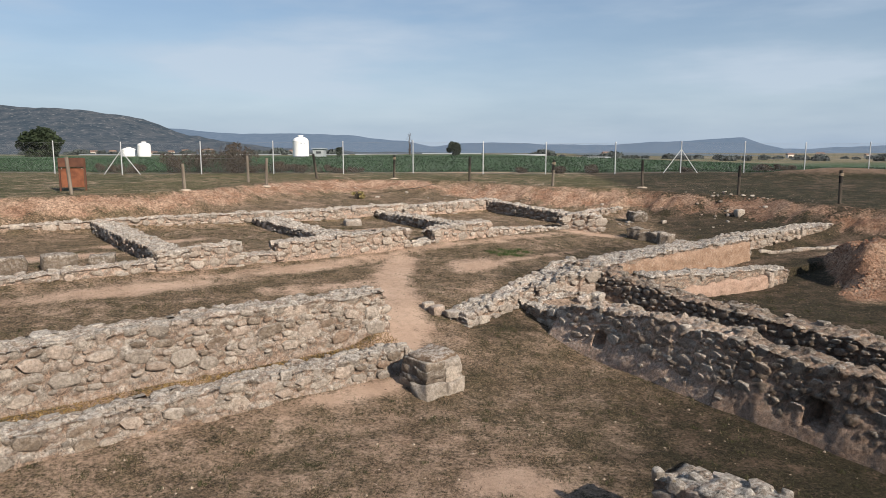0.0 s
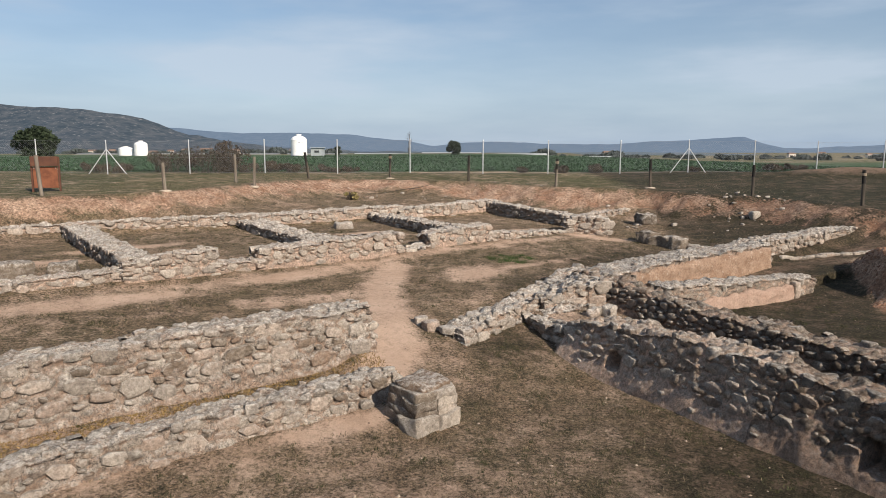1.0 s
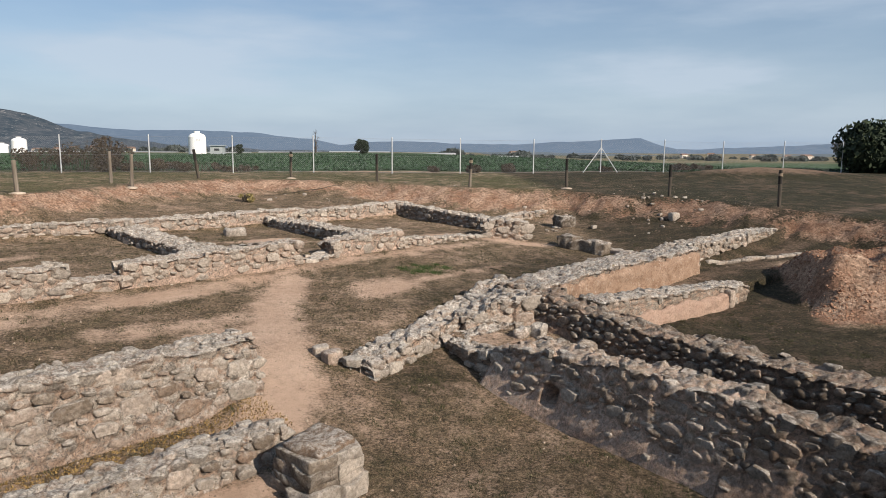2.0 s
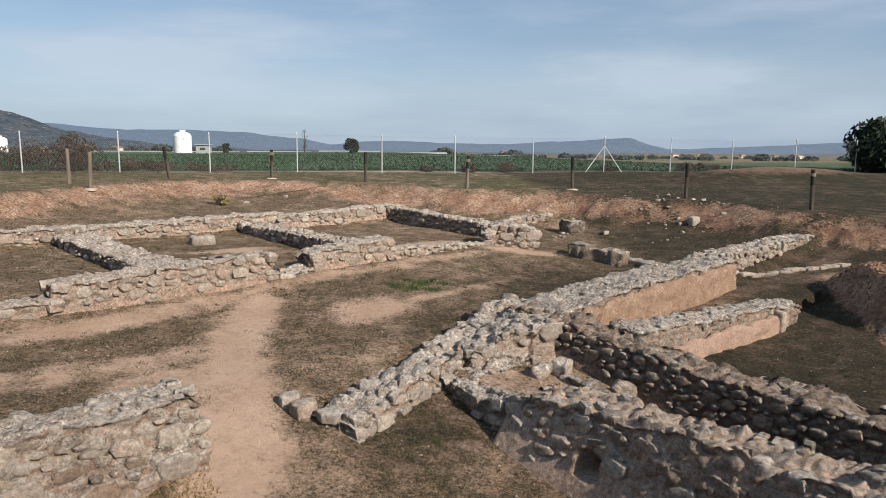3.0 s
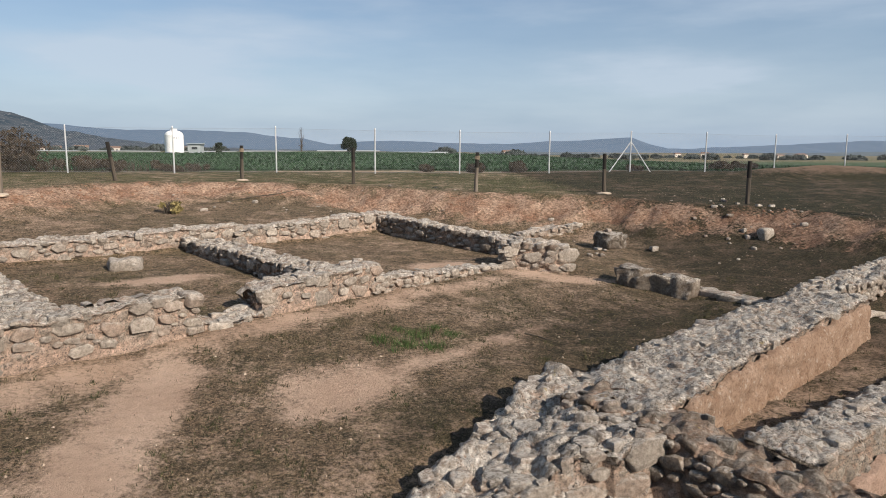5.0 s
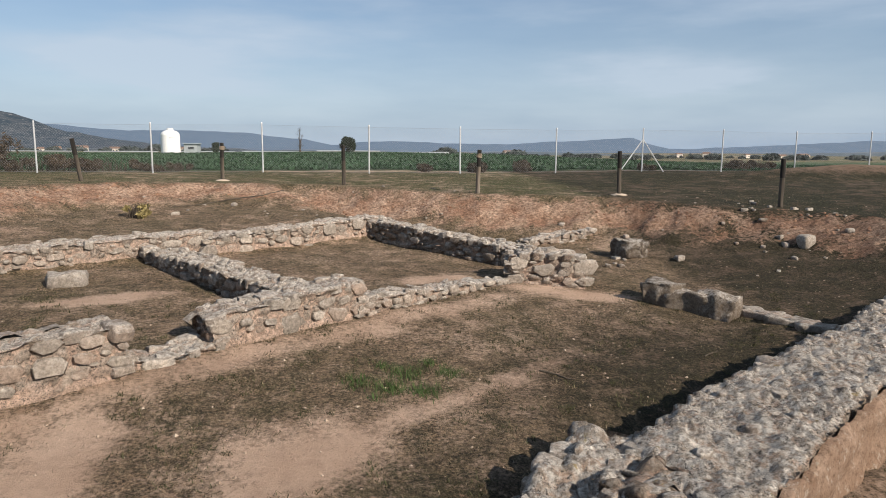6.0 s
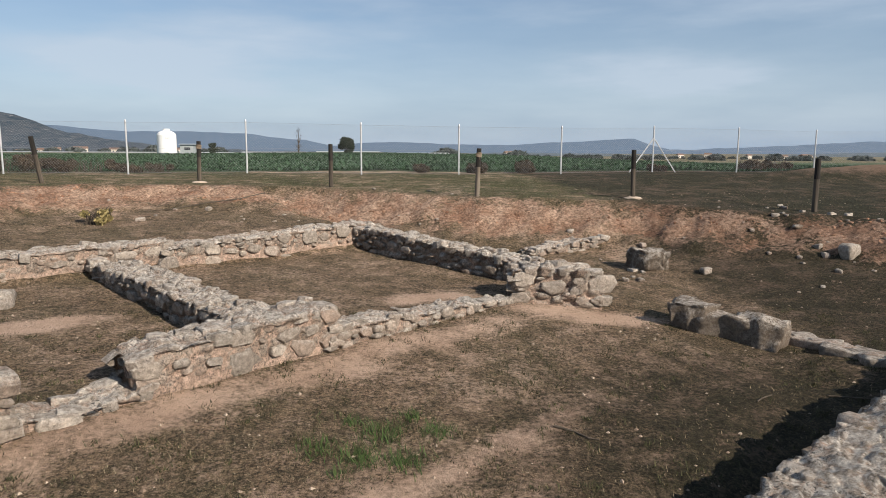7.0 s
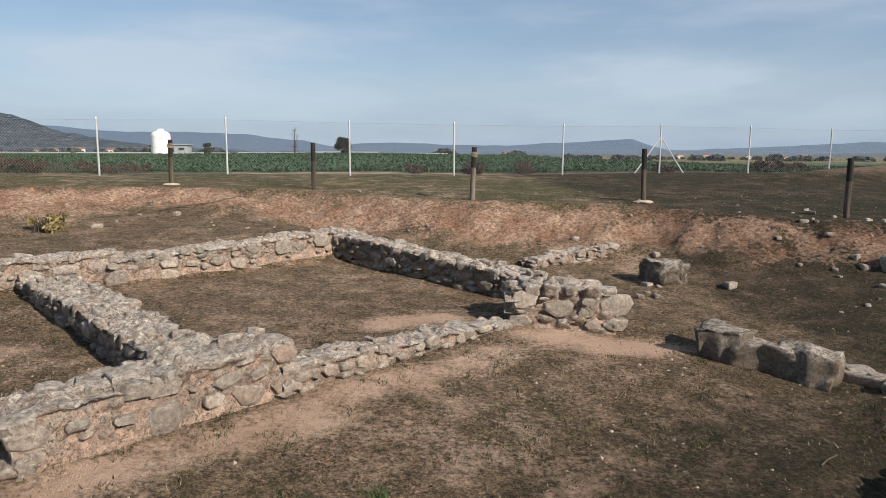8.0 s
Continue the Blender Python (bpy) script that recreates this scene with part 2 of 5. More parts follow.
def plain(name, a, b, scale=8, rough=0.8, metal=0.0, depth=0.004, local=False, squash=None):
    k = Mat(name, rough, metal)
    if local:
        k.local()
    k.colour(k.mix(k.span(k.noise(scale, 6, 0.65, squash), 0.35, 0.65), a, b))
    k.bump((k.noise(scale * 3, 6, 0.7, squash), depth))
    return k.m


STEEL = plain("galvanised_steel", (0.46, 0.47, 0.48), (0.56, 0.57, 0.58), 6, 0.45, 0.25, 0.001)
WIRE = plain("galvanised_wire", (0.26, 0.27, 0.28), (0.34, 0.35, 0.36), 6, 0.5, 0.3, 0.0005)
TIMBER = plain("weathered_timber", (0.035, 0.03, 0.025), (0.11, 0.09, 0.07), 14, 0.9, 0, 0.006, True, (1, 1, 0.08))
TIMBER_GREY = plain("sun_bleached_timber", (0.10, 0.082, 0.065), (0.21, 0.18, 0.145), 14, 0.9, 0, 0.006, True, (1, 1, 0.08))
CONCRETE = plain("pale_concrete", (0.36, 0.29, 0.22), (0.48, 0.40, 0.32), 9, 0.9, 0, 0.01)
CORTEN = plain("rusted_steel", (0.13, 0.05, 0.028), (0.22, 0.085, 0.045), 5, 0.85, 0.1, 0.002)
CORTEN_DARK = plain("dark_rusted_steel", (0.075, 0.035, 0.024), (0.12, 0.055, 0.035), 5, 0.8, 0.1, 0.002)
WHITE = plain("white_tank_paint", (0.74, 0.74, 0.73), (0.82, 0.82, 0.81), 1.5, 0.5, 0, 0.002)
GREY_BAR = plain("grey_lettering", (0.25, 0.27, 0.30), (0.30, 0.32, 0.35), 3)
SHED_WALL = plain("grey_sheet_metal", (0.26, 0.29, 0.30), (0.34, 0.37, 0.38), 2, 0.5)
TUNNEL = plain("greenhouse_film", (0.30, 0.31, 0.31), (0.40, 0.41, 0.41), 0.2, 0.4)
HOUSE_WALL = plain("pale_render", (0.55, 0.50, 0.43), (0.68, 0.63, 0.56), 0.6, 0.9)
HOUSE_ROOF = plain("clay_roof", (0.17, 0.115, 0.09), (0.23, 0.155, 0.12), 1.2, 0.9)
GLASS_DARK = plain("dark_window", (0.03, 0.035, 0.04), (0.05, 0.055, 0.06), 1, 0.15)
BARK = plain("bark", (0.05, 0.04, 0.03), (0.11, 0.09, 0.07), 12, 0.95)
TAR = plain("black_tarred_wood", (0.012, 0.011, 0.01), (0.035, 0.03, 0.026), 14, 0.85, 0, 0.004, True, (1, 1, 0.1))
ROPE = plain("old_rope", (0.22, 0.17, 0.12), (0.33, 0.27, 0.20), 40, 0.95)


def foliage(name, a, b):
    k = Mat(name, 0.8)
    k.colour(k.mix(k.island(), a, b))
    return k.m


LEAF_DARK = foliage("dark_evergreen_leaves", (0.012, 0.020, 0.011), (0.032, 0.046, 0.022))
# Distance haze is mixed into these leaf colours, paler and bluer.
LEAF_FAR = foliage("haze_tinted_far_leaves", (0.045, 0.058, 0.055), (0.075, 0.09, 0.085))
LEAF_BROWN = foliage("winter_bramble", (0.032, 0.026, 0.018), (0.085, 0.062, 0.042))
LEAF_CROP = foliage("crop_leaves", (0.016, 0.040, 0.019), (0.048, 0.095, 0.047))
STRAW = foliage("dry_grass_blades", (0.05, 0.040, 0.022), (0.29, 0.235, 0.15))
GREEN_GRASS = foliage("green_grass_blades", (0.030, 0.055, 0.014), (0.075, 0.115, 0.035))
PEBBLE = foliage("pebbles", (0.17, 0.12, 0.085), (0.36, 0.29, 0.22))
YELLOW_BUSH = foliage("yellow_dry_bush", (0.16, 0.13, 0.05), (0.27, 0.22, 0.10))


# ---- plan ----
U, V = np.array((0.790, 0.613)), np.array((-0.613, 0.790))  # along and across the back range of rooms
O = np.array((-1.0, 17.5))
UR, VR = np.array((0.869, 0.495)), np.array((-0.495, 0.869))  # along and across the long wall
OR = np.array((2.5, 15.5))


def P(s, n):
    return tuple(O + s * U + n * V)


def Q(a, d):
    return tuple(OR + a * UR + d * VR)


def step(a, b, x):
    t = np.clip((x - a) / (b - a), 0, 1)
    return t * t * (3 - 2 * t)


# the rim of the dig: x, y and how wide the bank below it is
RIM = [(-26, 10, 1.2), (-17, 15.2, 1.2), (-11.6, 18.7, 1.0), (-8.4, 21.1, 1.2), (-7.2, 24.6, 1.6), (-5.6, 28.3, 2.0), (-2.4, 30.0, 2.0), (1.0, 29.2, 2.2),
       (4.2, 27.3, 2.2), (7.8, 26.2, 1.9), (10.7, 24.0, 2.1), (12.4, 20.8, 1.8), (14.6, 17.6, 1.6), (15.2, 12, 1.6), (13, 2, 2.0), (8, -8, 2), (-14, -9, 2)]


def rim_depth(x, y):
    """How far inside the rim a place lies, over the bank's width."""
    best, wide = np.full(x.shape, 1e9), np.ones(x.shape)
    inside = np.zeros(x.shape, bool)
    for (ax, ay, aw), (bx, by, bw) in zip(RIM, RIM[1:] + RIM[:1]):
        dx, dy = bx - ax, by - ay
        t = np.clip(((x - ax) * dx + (y - ay) * dy) / (dx * dx + dy * dy), 0, 1)
        d = np.hypot(x - ax - t * dx, y - ay - t * dy)
        near = d < best
        best, wide = np.where(near, d, best), np.where(near, aw + t * (bw - aw), wide)
        inside ^= ((ay > y) != (by > y)) & (x < dx * (y - ay) / (dy if dy else 1e-9) + ax)
    return np.where(inside, best, -best), wide


def wave(x, y, k, seed=0.0):
    """Cheap smooth unevenness of about plus or minus one."""
    return (np.sin(k * x + 1.3 * np.sin(0.7 * k * y + seed)) + np.sin(0.83 * k * y + 1.7 * np.sin(0.61 * k * x + 2 * seed)) + np.sin(1.9 * k * (0.6 * x + 0.8 * y) + seed) * 0.5) / 2.5


def lump(x, y, size, seed):
    """Smooth random lumps of that size, from about -1 to 1."""
    u, v = x / size, y / size
    i, j = np.floor(u), np.floor(v)
    fu, fv = u - i, v - j
    fu, fv = fu * fu * (3 - 2 * fu), fv * fv * (3 - 2 * fv)

    def dot(p, q):
        return np.mod(np.sin(p * 127.1 + q * 311.7 + seed * 17.3) * 43758.5453, 1.0)

    low = dot(i, j) * (1 - fu) + dot(i + 1, j) * fu
    high = dot(i, j + 1) * (1 - fu) + dot(i + 1, j + 1) * fu
    return (low * (1 - fv) + high * fv) * 2 - 1


def rough(x, y):
    return (lump(x, y, 1.1, 1) + 0.6 * lump(x, y, 0.47, 2) + 0.4 * lump(x, y, 0.21, 3)) / 1.6


def height(x, y):
    x, y = np.asarray(x, float), np.asarray(y, float)
    s, n = (x - O[0]) * U[0] + (y - O[1]) * U[1], (x - O[0]) * V[0] + (y - O[1]) * V[1]
    a, d = (x - OR[0]) * UR[0] + (y - OR[1]) * UR[1], (x - OR[0]) * VR[0] + (y - OR[1]) * VR[1]
    rear = np.interp(s, [-13, -1.2, 3.6, 7.4], [7.2, 5.75, 5.0, 4.65])
    n = np.where(n > 0.6, 0.6 + (n - 0.6) * 4.4 / (rear - 0.6), n)
    room = np.interp(n, [-12, -7.2, -6.1, -4.9, -3.6, -1.9, 0, 0.5, 4.9, 5.5, 9], [-1.05, -0.96, -0.82, -0.58, -0.32, -0.2, -0.02, 0.13, 0.27, 0.60, 0.75])
    east = np.interp(n, [-12, -7.2, -6.1, -4.9, -3.6, -1.9, 0, 6], [-1.05, -0.96, -0.84, -0.66, -0.45, -0.22, 0.02, 0.22])
    room = room + 0.11 * step(-1.5, 1.5, s) * step(-4.6, -3.2, n) * step(0.3, 0.0, n)
    east = east + 0.11 * step(-4.6, -3.2, n) * step(0.6, -0.6, n)
    e = step(7.3, 8.0, s + 0 * n)
    f = room * (1 - e) + east * e
    side = np.interp(a, [0, 2.5, 5, 9, 12], [-0.48, -0.36, -0.2, 0.12, 0.35])
    f = np.where((d > -0.9) & (a > 0), np.maximum(f, side), f)
    # gutter between the two walls in front
    g = step(-4.6, -4.75, n) * step(-5.75, -5.6, n) * step(-3.9, -4.6, s)
    f = f * (1 - g) - 0.70 * g
    # pits beside the long wall
    trench = step(-1.75, -1.6, a) * step(-0.9, -1.3, d)
    f = f * (1 - trench) + trench * np.interp(-d, [1.6, 2.3, 2.9, 3.6, 5.0, 8.0], [-0.42, -0.50, -0.62, -0.80, -1.02, -1.10])
    pit = step(0.2, 0.45, a) * step(-0.6, -0.9, d)
    floor = np.where(d > -2.35, -0.36 + 0.06 * np.clip(a - 4, 0, 9), -0.55 + 0.07 * np.clip(a - 4, 0, 8))
    f = f * (1 - pit) + floor * pit
    # red spoil heap
    m = (x - 9.9) * 0.93 - (y - 15.9) * 0.37
    q = (x - 9.9) * 0.37 + (y - 15.9) * 0.93
    heap = step(-0.75, 0.0, m + 0.3 * rough(x, y)) * step(-2.5, -0.7, q + 0.3 * rough(x + 3, y)) * step(1.5, 0.8, q)
    f = np.maximum(f, f * (1 - heap) + (0.46 + 0.16 * rough(x, y + 5) + 0.13 * lump(x, y, 0.34, 4) + 0.06 * lump(x, y, 0.17, 9)) * heap)
    slope = 0.01 + 0.035 * step(-6, 4, x)
    top = 1.42 - slope * np.clip(34 - y, 0, 16) + 0.04 * wave(x, y, 0.55)
    far = np.clip(y - 40, 0, None)
    top = top + (0.0015 + 0.0050 * step(-40, 5, x)) * np.clip(far, 0, 70) * step(40, 4, x)
    top = top - 0.030 * np.clip(x - 20, 0, 60) * step(36, 60, y) - np.clip(np.hypot(x, y) - 230, 0, 900) * 0.006
    # low spoil bank near the fence
    top = top + 0.42 * np.exp(-((x - 19.5) / 4.2) ** 2 - ((y - 32.6) / 1.3) ** 2)
    r, w = rim_depth(x, y)
    r = r + 0.14 * wave(x, y, 1.3) + 0.10 * rough(x, y) + 0.12 * lump(x, y, 0.4, 11)
    b = 0.58 * (1 - np.clip(r / (0.75 * w), 0, 1)) ** 1.1 + 0.42 * (1 - np.clip(r / (1.8 * w), 0, 1)) ** 1.6
    z = f * (1 - b) + top * b
    near = step(70, 30, np.hypot(x, y - 15))
    face = np.clip(1 - np.abs(r / w - 0.45) / 0.7, 0, 1)
    return z + near * (0.018 * wave(x, y, 2.7, 3) + 0.014 * rough(x + 9, y) + 0.006 * lump(x, y, 0.12, 5) + face * (0.045 * rough(x, y + 2) + 0.045 * lump(x, y, 0.27, 8) + 0.035 * lump(x, y, 0.15, 7)))


def ground_at(x, y):
    return float(height(np.array([x]), np.array([y]))[0])


def axis(lo, hi, fine, reach):
    mid = list(np.arange(lo, hi, fine))
    out, stepw = [], fine
    p = hi
    while p < reach:
        out.append(p)
        stepw *= 1.13
        p += stepw
    left, stepw, p = [], fine, lo - fine
    while p > -reach:
        left.append(p)
        stepw *= 1.13
        p -= stepw
    return np.array(left[::-1] + mid + out + [reach])


def part(name, mesh, material, parent=None, label=""):
    """Links a bmesh or mesh as one object under a thing or a part."""
    if isinstance(mesh, bmesh.types.BMesh):
        me = bpy.data.meshes.new(name)
        mesh.to_mesh(me)
        mesh.free()
    else:
        me = mesh
    if material and not me.materials:
        me.materials.append(material)
    ob = new(name, me)
    ob.parent = parent
    if label:
        ob["label"] = label
    return ob


def mesh_of(name, verts, faces, smooth=True):
    me = bpy.data.meshes.new(name)
    me.from_pydata([tuple(v) for v in verts], [], faces)
    if smooth:
        me.polygons.foreach_set("use_smooth", [True] * len(me.polygons))
    me.update()
    return me


# ---- ground ----
gx, gy = axis(-15, 15.5, 0.1, 4200), axis(3.5, 31.5, 0.1, 4200)
X, Y = np.meshgrid(gx, gy)
Z = height(X, Y)
nx, ny = len(gx), len(gy)
idx = np.arange(nx * ny).reshape(ny, nx)
quads = np.stack([idx[:-1, :-1], idx[:-1, 1:], idx[1:, 1:], idx[1:, :-1]], -1).reshape(-1, 4)
gm = bpy.data.meshes.new("ground")
gm.vertices.add(nx * ny)
gm.vertices.foreach_set("co", np.stack([X, Y, Z], -1).ravel())
gm.loops.add(quads.size)
gm.loops.foreach_set("vertex_index", quads.ravel())
gm.polygons.add(len(quads))
gm.polygons.foreach_set("loop_start", np.arange(0, quads.size, 4))
gm.polygons.foreach_set("use_smooth", np.ones(len(quads), bool))
gm.update(calc_edges=True)


def blob(x, y, cx, cy, rx, ry, turn=0.0):
    c, s_ = math.cos(radians(turn)), math.sin(radians(turn))
    p, q = ((x - cx) * c + (y - cy) * s_) / rx, (-(x - cx) * s_ + (y - cy) * c) / ry
    return np.exp(-(p * p + q * q) ** 1.5)


def ribbon(x, y, pts, wide):
    best = np.full(x.shape, 1e9)
    for (ax, ay), (bx, by) in zip(pts, pts[1:]):
        dx, dy = bx - ax, by - ay
        t = np.clip(((x - ax) * dx + (y - ay) * dy) / (dx * dx + dy * dy), 0, 1)
        best = np.minimum(best, np.hypot(x - ax - t * dx, y - ay - t * dy))
    return np.exp(-(best / wide) ** 3)


BARE_PATCHES = [(0.8, 16.0, 0.95, 0.72, 40), (0.85, 16.0, 0.7, 0.5, 40), (-1.5, 13.1, 1.0, 0.75, 20), (-0.9, 12.2, 0.6, 0.8, 0), (-7.5, 17.3, 2.0, 0.4, 38), (4.6, 20.9, 1.3, 0.45, -12), (2.6, 21.6, 0.9, 0.35, 10),
                (-2.0, 20.4, 1.2, 0.4, 20), (-6.0, 12.8, 2.6, 0.5, 35), (-3.0, 15.3, 2.2, 0.45, 37),
                (-1.2, 9.3, 1.6, 0.3, 38), (0.75, 6.9, 0.7, 0.5, 0), (-8.6, 15.0, 1.6, 0.5, 36)]


def covers(x, y):
    """Bare soil, red bank and crop, each from 0 to 1."""
    bare = 0.29 + 0.10 * wave(x, y, 0.9, 5) + 0.12 * rough(x + 4, y + 4) + 0.16 * step(10.2, 8.4, y) * step(2.6, 0.4, x)
    path = ribbon(x, y, [(-1.0, 16.5), (-1.15, 14.9), (-0.9, 13.2), (-0.6, 11.9), (-0.75, 11.0), (-1.0, 10.5)], 0.52)
    path = np.maximum(path, ribbon(x, y, [(-1.3, 14.4), (-2.2, 13.75), (-3.4, 13.2)], 0.42) * 0.7)
    path = np.maximum(path, ribbon(x, y, [(1.5, 16.5), (2.3, 17.1), (3.5, 18.0)], 0.2) * 0.75)
    bare = np.maximum(bare, 0.95 * path)
    for cx, cy, rx, ry, turn in BARE_PATCHES:
        bare = np.maximum(bare, 0.9 * blob(x, y, cx, cy, rx, ry, turn))
    a, d = (x - OR[0]) * UR[0] + (y - OR[1]) * UR[1], (x - OR[0]) * VR[0] + (y - OR[1]) * VR[1]
    bare = np.maximum(bare, 0.58 * step(-1.9, -1.6, a) * step(0.2, 0.0, a) * step(-0.8, -1.2, d) * step(-5.5, -3.2, d))
    bare = np.maximum(bare, 0.55 * step(0.3, 0.6, a) * step(-0.9, -1.2, d) * step(-1.9, -1.5, d))
    s, n = (x - O[0]) * U[0] + (y - O[1]) * U[1], (x - O[0]) * V[0] + (y - O[1]) * V[1]
    foot = np.exp(-((n + 0.28 + 0.15 * rough(x, y)) / 0.42) ** 2) * step(-9, -6, s) * step(7.6, 6.6, s)
    bare = np.maximum(bare, (0.70 + 0.22 * rough(x + 2, y)) * foot)
    r, w = rim_depth(x, y)
    red = np.clip(1 - np.abs((r + 0.1) / w - 0.34) / 0.55, 0, 1) * 1.2
    red = np.where(r < -0.15, red * np.exp((r + 0.15) * 3), red)
    deep_ = (x - 9.9) * 0.37 + (y - 15.9) * 0.93
    hole = step(0.0, 0.4, (x - 9.0) * 0.93 - (y - 15.9) * 0.37 + 0.3 * rough(x, y)) * step(1.9, 1.2, deep_) * step(-2.7, -2.0, deep_ + 0.4 * rough(x + 2, y))
    red = np.maximum(red, hole)
    red = red * (0.86 + 0.3 * lump(x, y, 1.6, 21) + 0.14 * lump(x, y, 0.6, 22))
    red = np.maximum(red, hole)
    heap = np.exp(-((x - 19.5) / 4.4) ** 2 - ((y - 32.6) / 1.2) ** 2)
    bare = np.maximum(bare, heap)
    bare = np.maximum(bare, 0.75 * np.exp(-((y - 36.6 + 0.3 * wave(x, y, 0.4)) / 0.8) ** 2) * step(-8, 0, x))
    crop = step(37.2, 38.0, y) * step(190, 150, y)
    return np.clip(bare, 0, 1), np.clip(red, 0, 1), crop


def ground_tone(x, y):
    """How much darker turf and soil are drawn, from 0 to 1."""
    a, d = (x - OR[0]) * UR[0] + (y - OR[1]) * UR[1], (x - OR[0]) * VR[0] + (y - OR[1]) * VR[1]
    m = np.maximum(step(6.5, 9.5, x) * step(18, 21, y), 0.9 * step(6.5, 8.0, x) * step(13.5, 15, y)) * step(60, 36, y)
    m = np.maximum(m, step(-2.0, -3.0, d) * step(0.2, 1.0, a))
    m = np.maximum(m, blob(x, y, 4.3, 7.4, 2.6, 2.9))
    m = np.maximum(m, 0.85 * blob(x, y, 5.6, 17.7, 3.4, 2.1, 30))
    m = np.maximum(m, 0.7 * blob(x, y, 1.2, 12.4, 1.1, 0.8, 40))
    m = np.maximum(m, 0.9 * step(-2.0, -1.7, a) * step(-3.0, -5.0, d))
    m = np.maximum(m, blob(x, y, 5.3, 7.0, 2.5, 2.8))
    m = np.maximum(m, 0.6 * blob(x, y, 1.8, 15.4, 1.2, 0.5, 45))
    return m * (1 - step(-0.9, -0.2, (x - 9.9) * 0.93 - (y - 15.9) * 0.37) * step(2.7, 2.0, np.abs((x - 9.9) * 0.37 + (y - 15.9) * 0.93 + 0.4)))


b_, r_, c_ = covers(X, Y)
m_ = ground_tone(X, Y)
gm.color_attributes.new("ground_tone", "FLOAT_COLOR", "POINT").data.foreach_set("color", np.stack([m_, step(0.3, -0.6, rim_depth(X, Y)[0]), m_, np.ones_like(m_)], -1).ravel())
layer = gm.color_attributes.new("cover", "FLOAT_COLOR", "POINT")
layer.data.foreach_set("color", np.stack([b_, r_, c_, np.ones_like(b_)], -1).ravel())
ground = part("ground", gm, GROUND)
tagged(ground, "dry winter turf over orange clay soil, dug out round the ruins", "ground", kind="structure")


# ---- stones ----
def stone_mesh(seed, flat_up=False, square=0.5):
    """One rubble stone: an uneven many-sided block with its face towards -y, or upwards."""
    r = random.Random(seed)
    k = r.randint(6, 8)
    ring = []
    for i in range(k):
        a = (i + r.uniform(-0.28, 0.28)) * math.tau / k
        c, s = math.cos(a), math.sin(a)
        rad = (1 - square) + square / max(abs(c), abs(s)) * 0.92
        rad *= r.uniform(0.82, 1.06)
        ring.append((0.5 * c * rad, 0.5 * s * rad))
    vs, fs = [], []
    for depth, scale, jit in ((0.5, 0.9, 0.04), (-0.30, 1.0, 0.04), (-0.44, 0.91, 0.04), (-0.48, 0.5, 0.05)):
        for x, z in ring:
            vs.append((x * scale + r.uniform(-jit, jit) * 0.5, depth + r.uniform(-jit, jit), z * scale + r.uniform(-jit, jit) * 0.5))
    for q in range(3):
        for i in range(k):
            j = (i + 1) % k
            fs.append((q * k + i, (q + 1) * k + i, (q + 1) * k + j, q * k + j))
    fs.append(tuple(3 * k + i for i in range(k)))
    if flat_up:
        vs = [(x, z, -y) for x, y, z in vs]
        fs = [tuple(reversed(f)) for f in fs]
    me = mesh_of("stone", vs, fs)
    bm = bmesh.new()
    bm.from_mesh(me)
    bmesh.ops.recalc_face_normals(bm, faces=bm.faces[:])
    for e in bm.edges:
        if len(e.link_faces) == 2 and e.calc_face_angle(0) > 0.55:
            e.smooth = r.random() < 0.25
    bm.to_mesh(me)
    bm.free()
    return me


def stone_set(material, count, first, flat_up=False, square=0.5):
    out = []
    for i in range(count):
        me = stone_mesh(first + i, flat_up, square)
        me.materials.append(material)
        out.append(me)
    return out


FACE_STONES = stone_set(STONE, 20, 100)
TOP_STONES = stone_set(STONE_TOP, 16, 200, True, 0.35)
DARK_STONES = stone_set(STONE_DARK, 16, 300)
DARK_TOPS = stone_set(STONE_DARK_TOP, 12, 400, True, 0.35)


def along(pts):
    """A sampler of a polyline of (x, y, top): place, way and top at a length, and the whole length."""
    seg = [math.hypot(b[0] - a[0], b[1] - a[1]) for a, b in zip(pts, pts[1:])]
    total = sum(seg)

    def at(a):
        a = min(max(a, 0.0), total)
        for (p, q), l in zip(zip(pts, pts[1:]), seg):
            if a <= l + 1e-9:
                t = a / l
                return Vector((p[0] + t * (q[0] - p[0]), p[1] + t * (q[1] - p[1]))), Vector(((q[0] - p[0]) / l, (q[1] - p[1]) / l)), p[2] + t * (q[2] - p[2])
            a -= l
        return Vector(pts[-1][:2]), Vector(((q[0] - p[0]) / l, (q[1] - p[1]) / l)), pts[-1][2]

    return at, total


def darts(rnd, length, tall, sizes, tries, flat):
    """Uneven pieces that do not overlap, big ones first: centre, width and height of each."""
    out = []
    for (w0, w1), share in sizes:
        for _ in range(int(2.6 * tries * share * length * tall)):
            w = rnd.uniform(w0, w1)
            h = w * rnd.uniform(*flat)
            a, z = rnd.uniform(0, length), rnd.uniform(0, tall)
            for (b, y, bw, bh) in out:
                dx, dy = abs(a - b) / (0.5 * (w + bw)), abs(z - y) / (0.5 * (h + bh))
                if dx < 1 and dy < 1 and dx ** 3 + dy ** 3 < 0.93:
                    break
            else:
                out.append((a, z, w, h))
    return out


SIZES = (((0.24, 0.36), 8), ((0.16, 0.26), 22), ((0.09, 0.16), 40))
BIG = (((0.30, 0.46), 9), ((0.18, 0.30), 22), ((0.10, 0.17), 40))
SMALL = (((0.16, 0.24), 14), ((0.10, 0.17), 40), ((0.07, 0.11), 40))


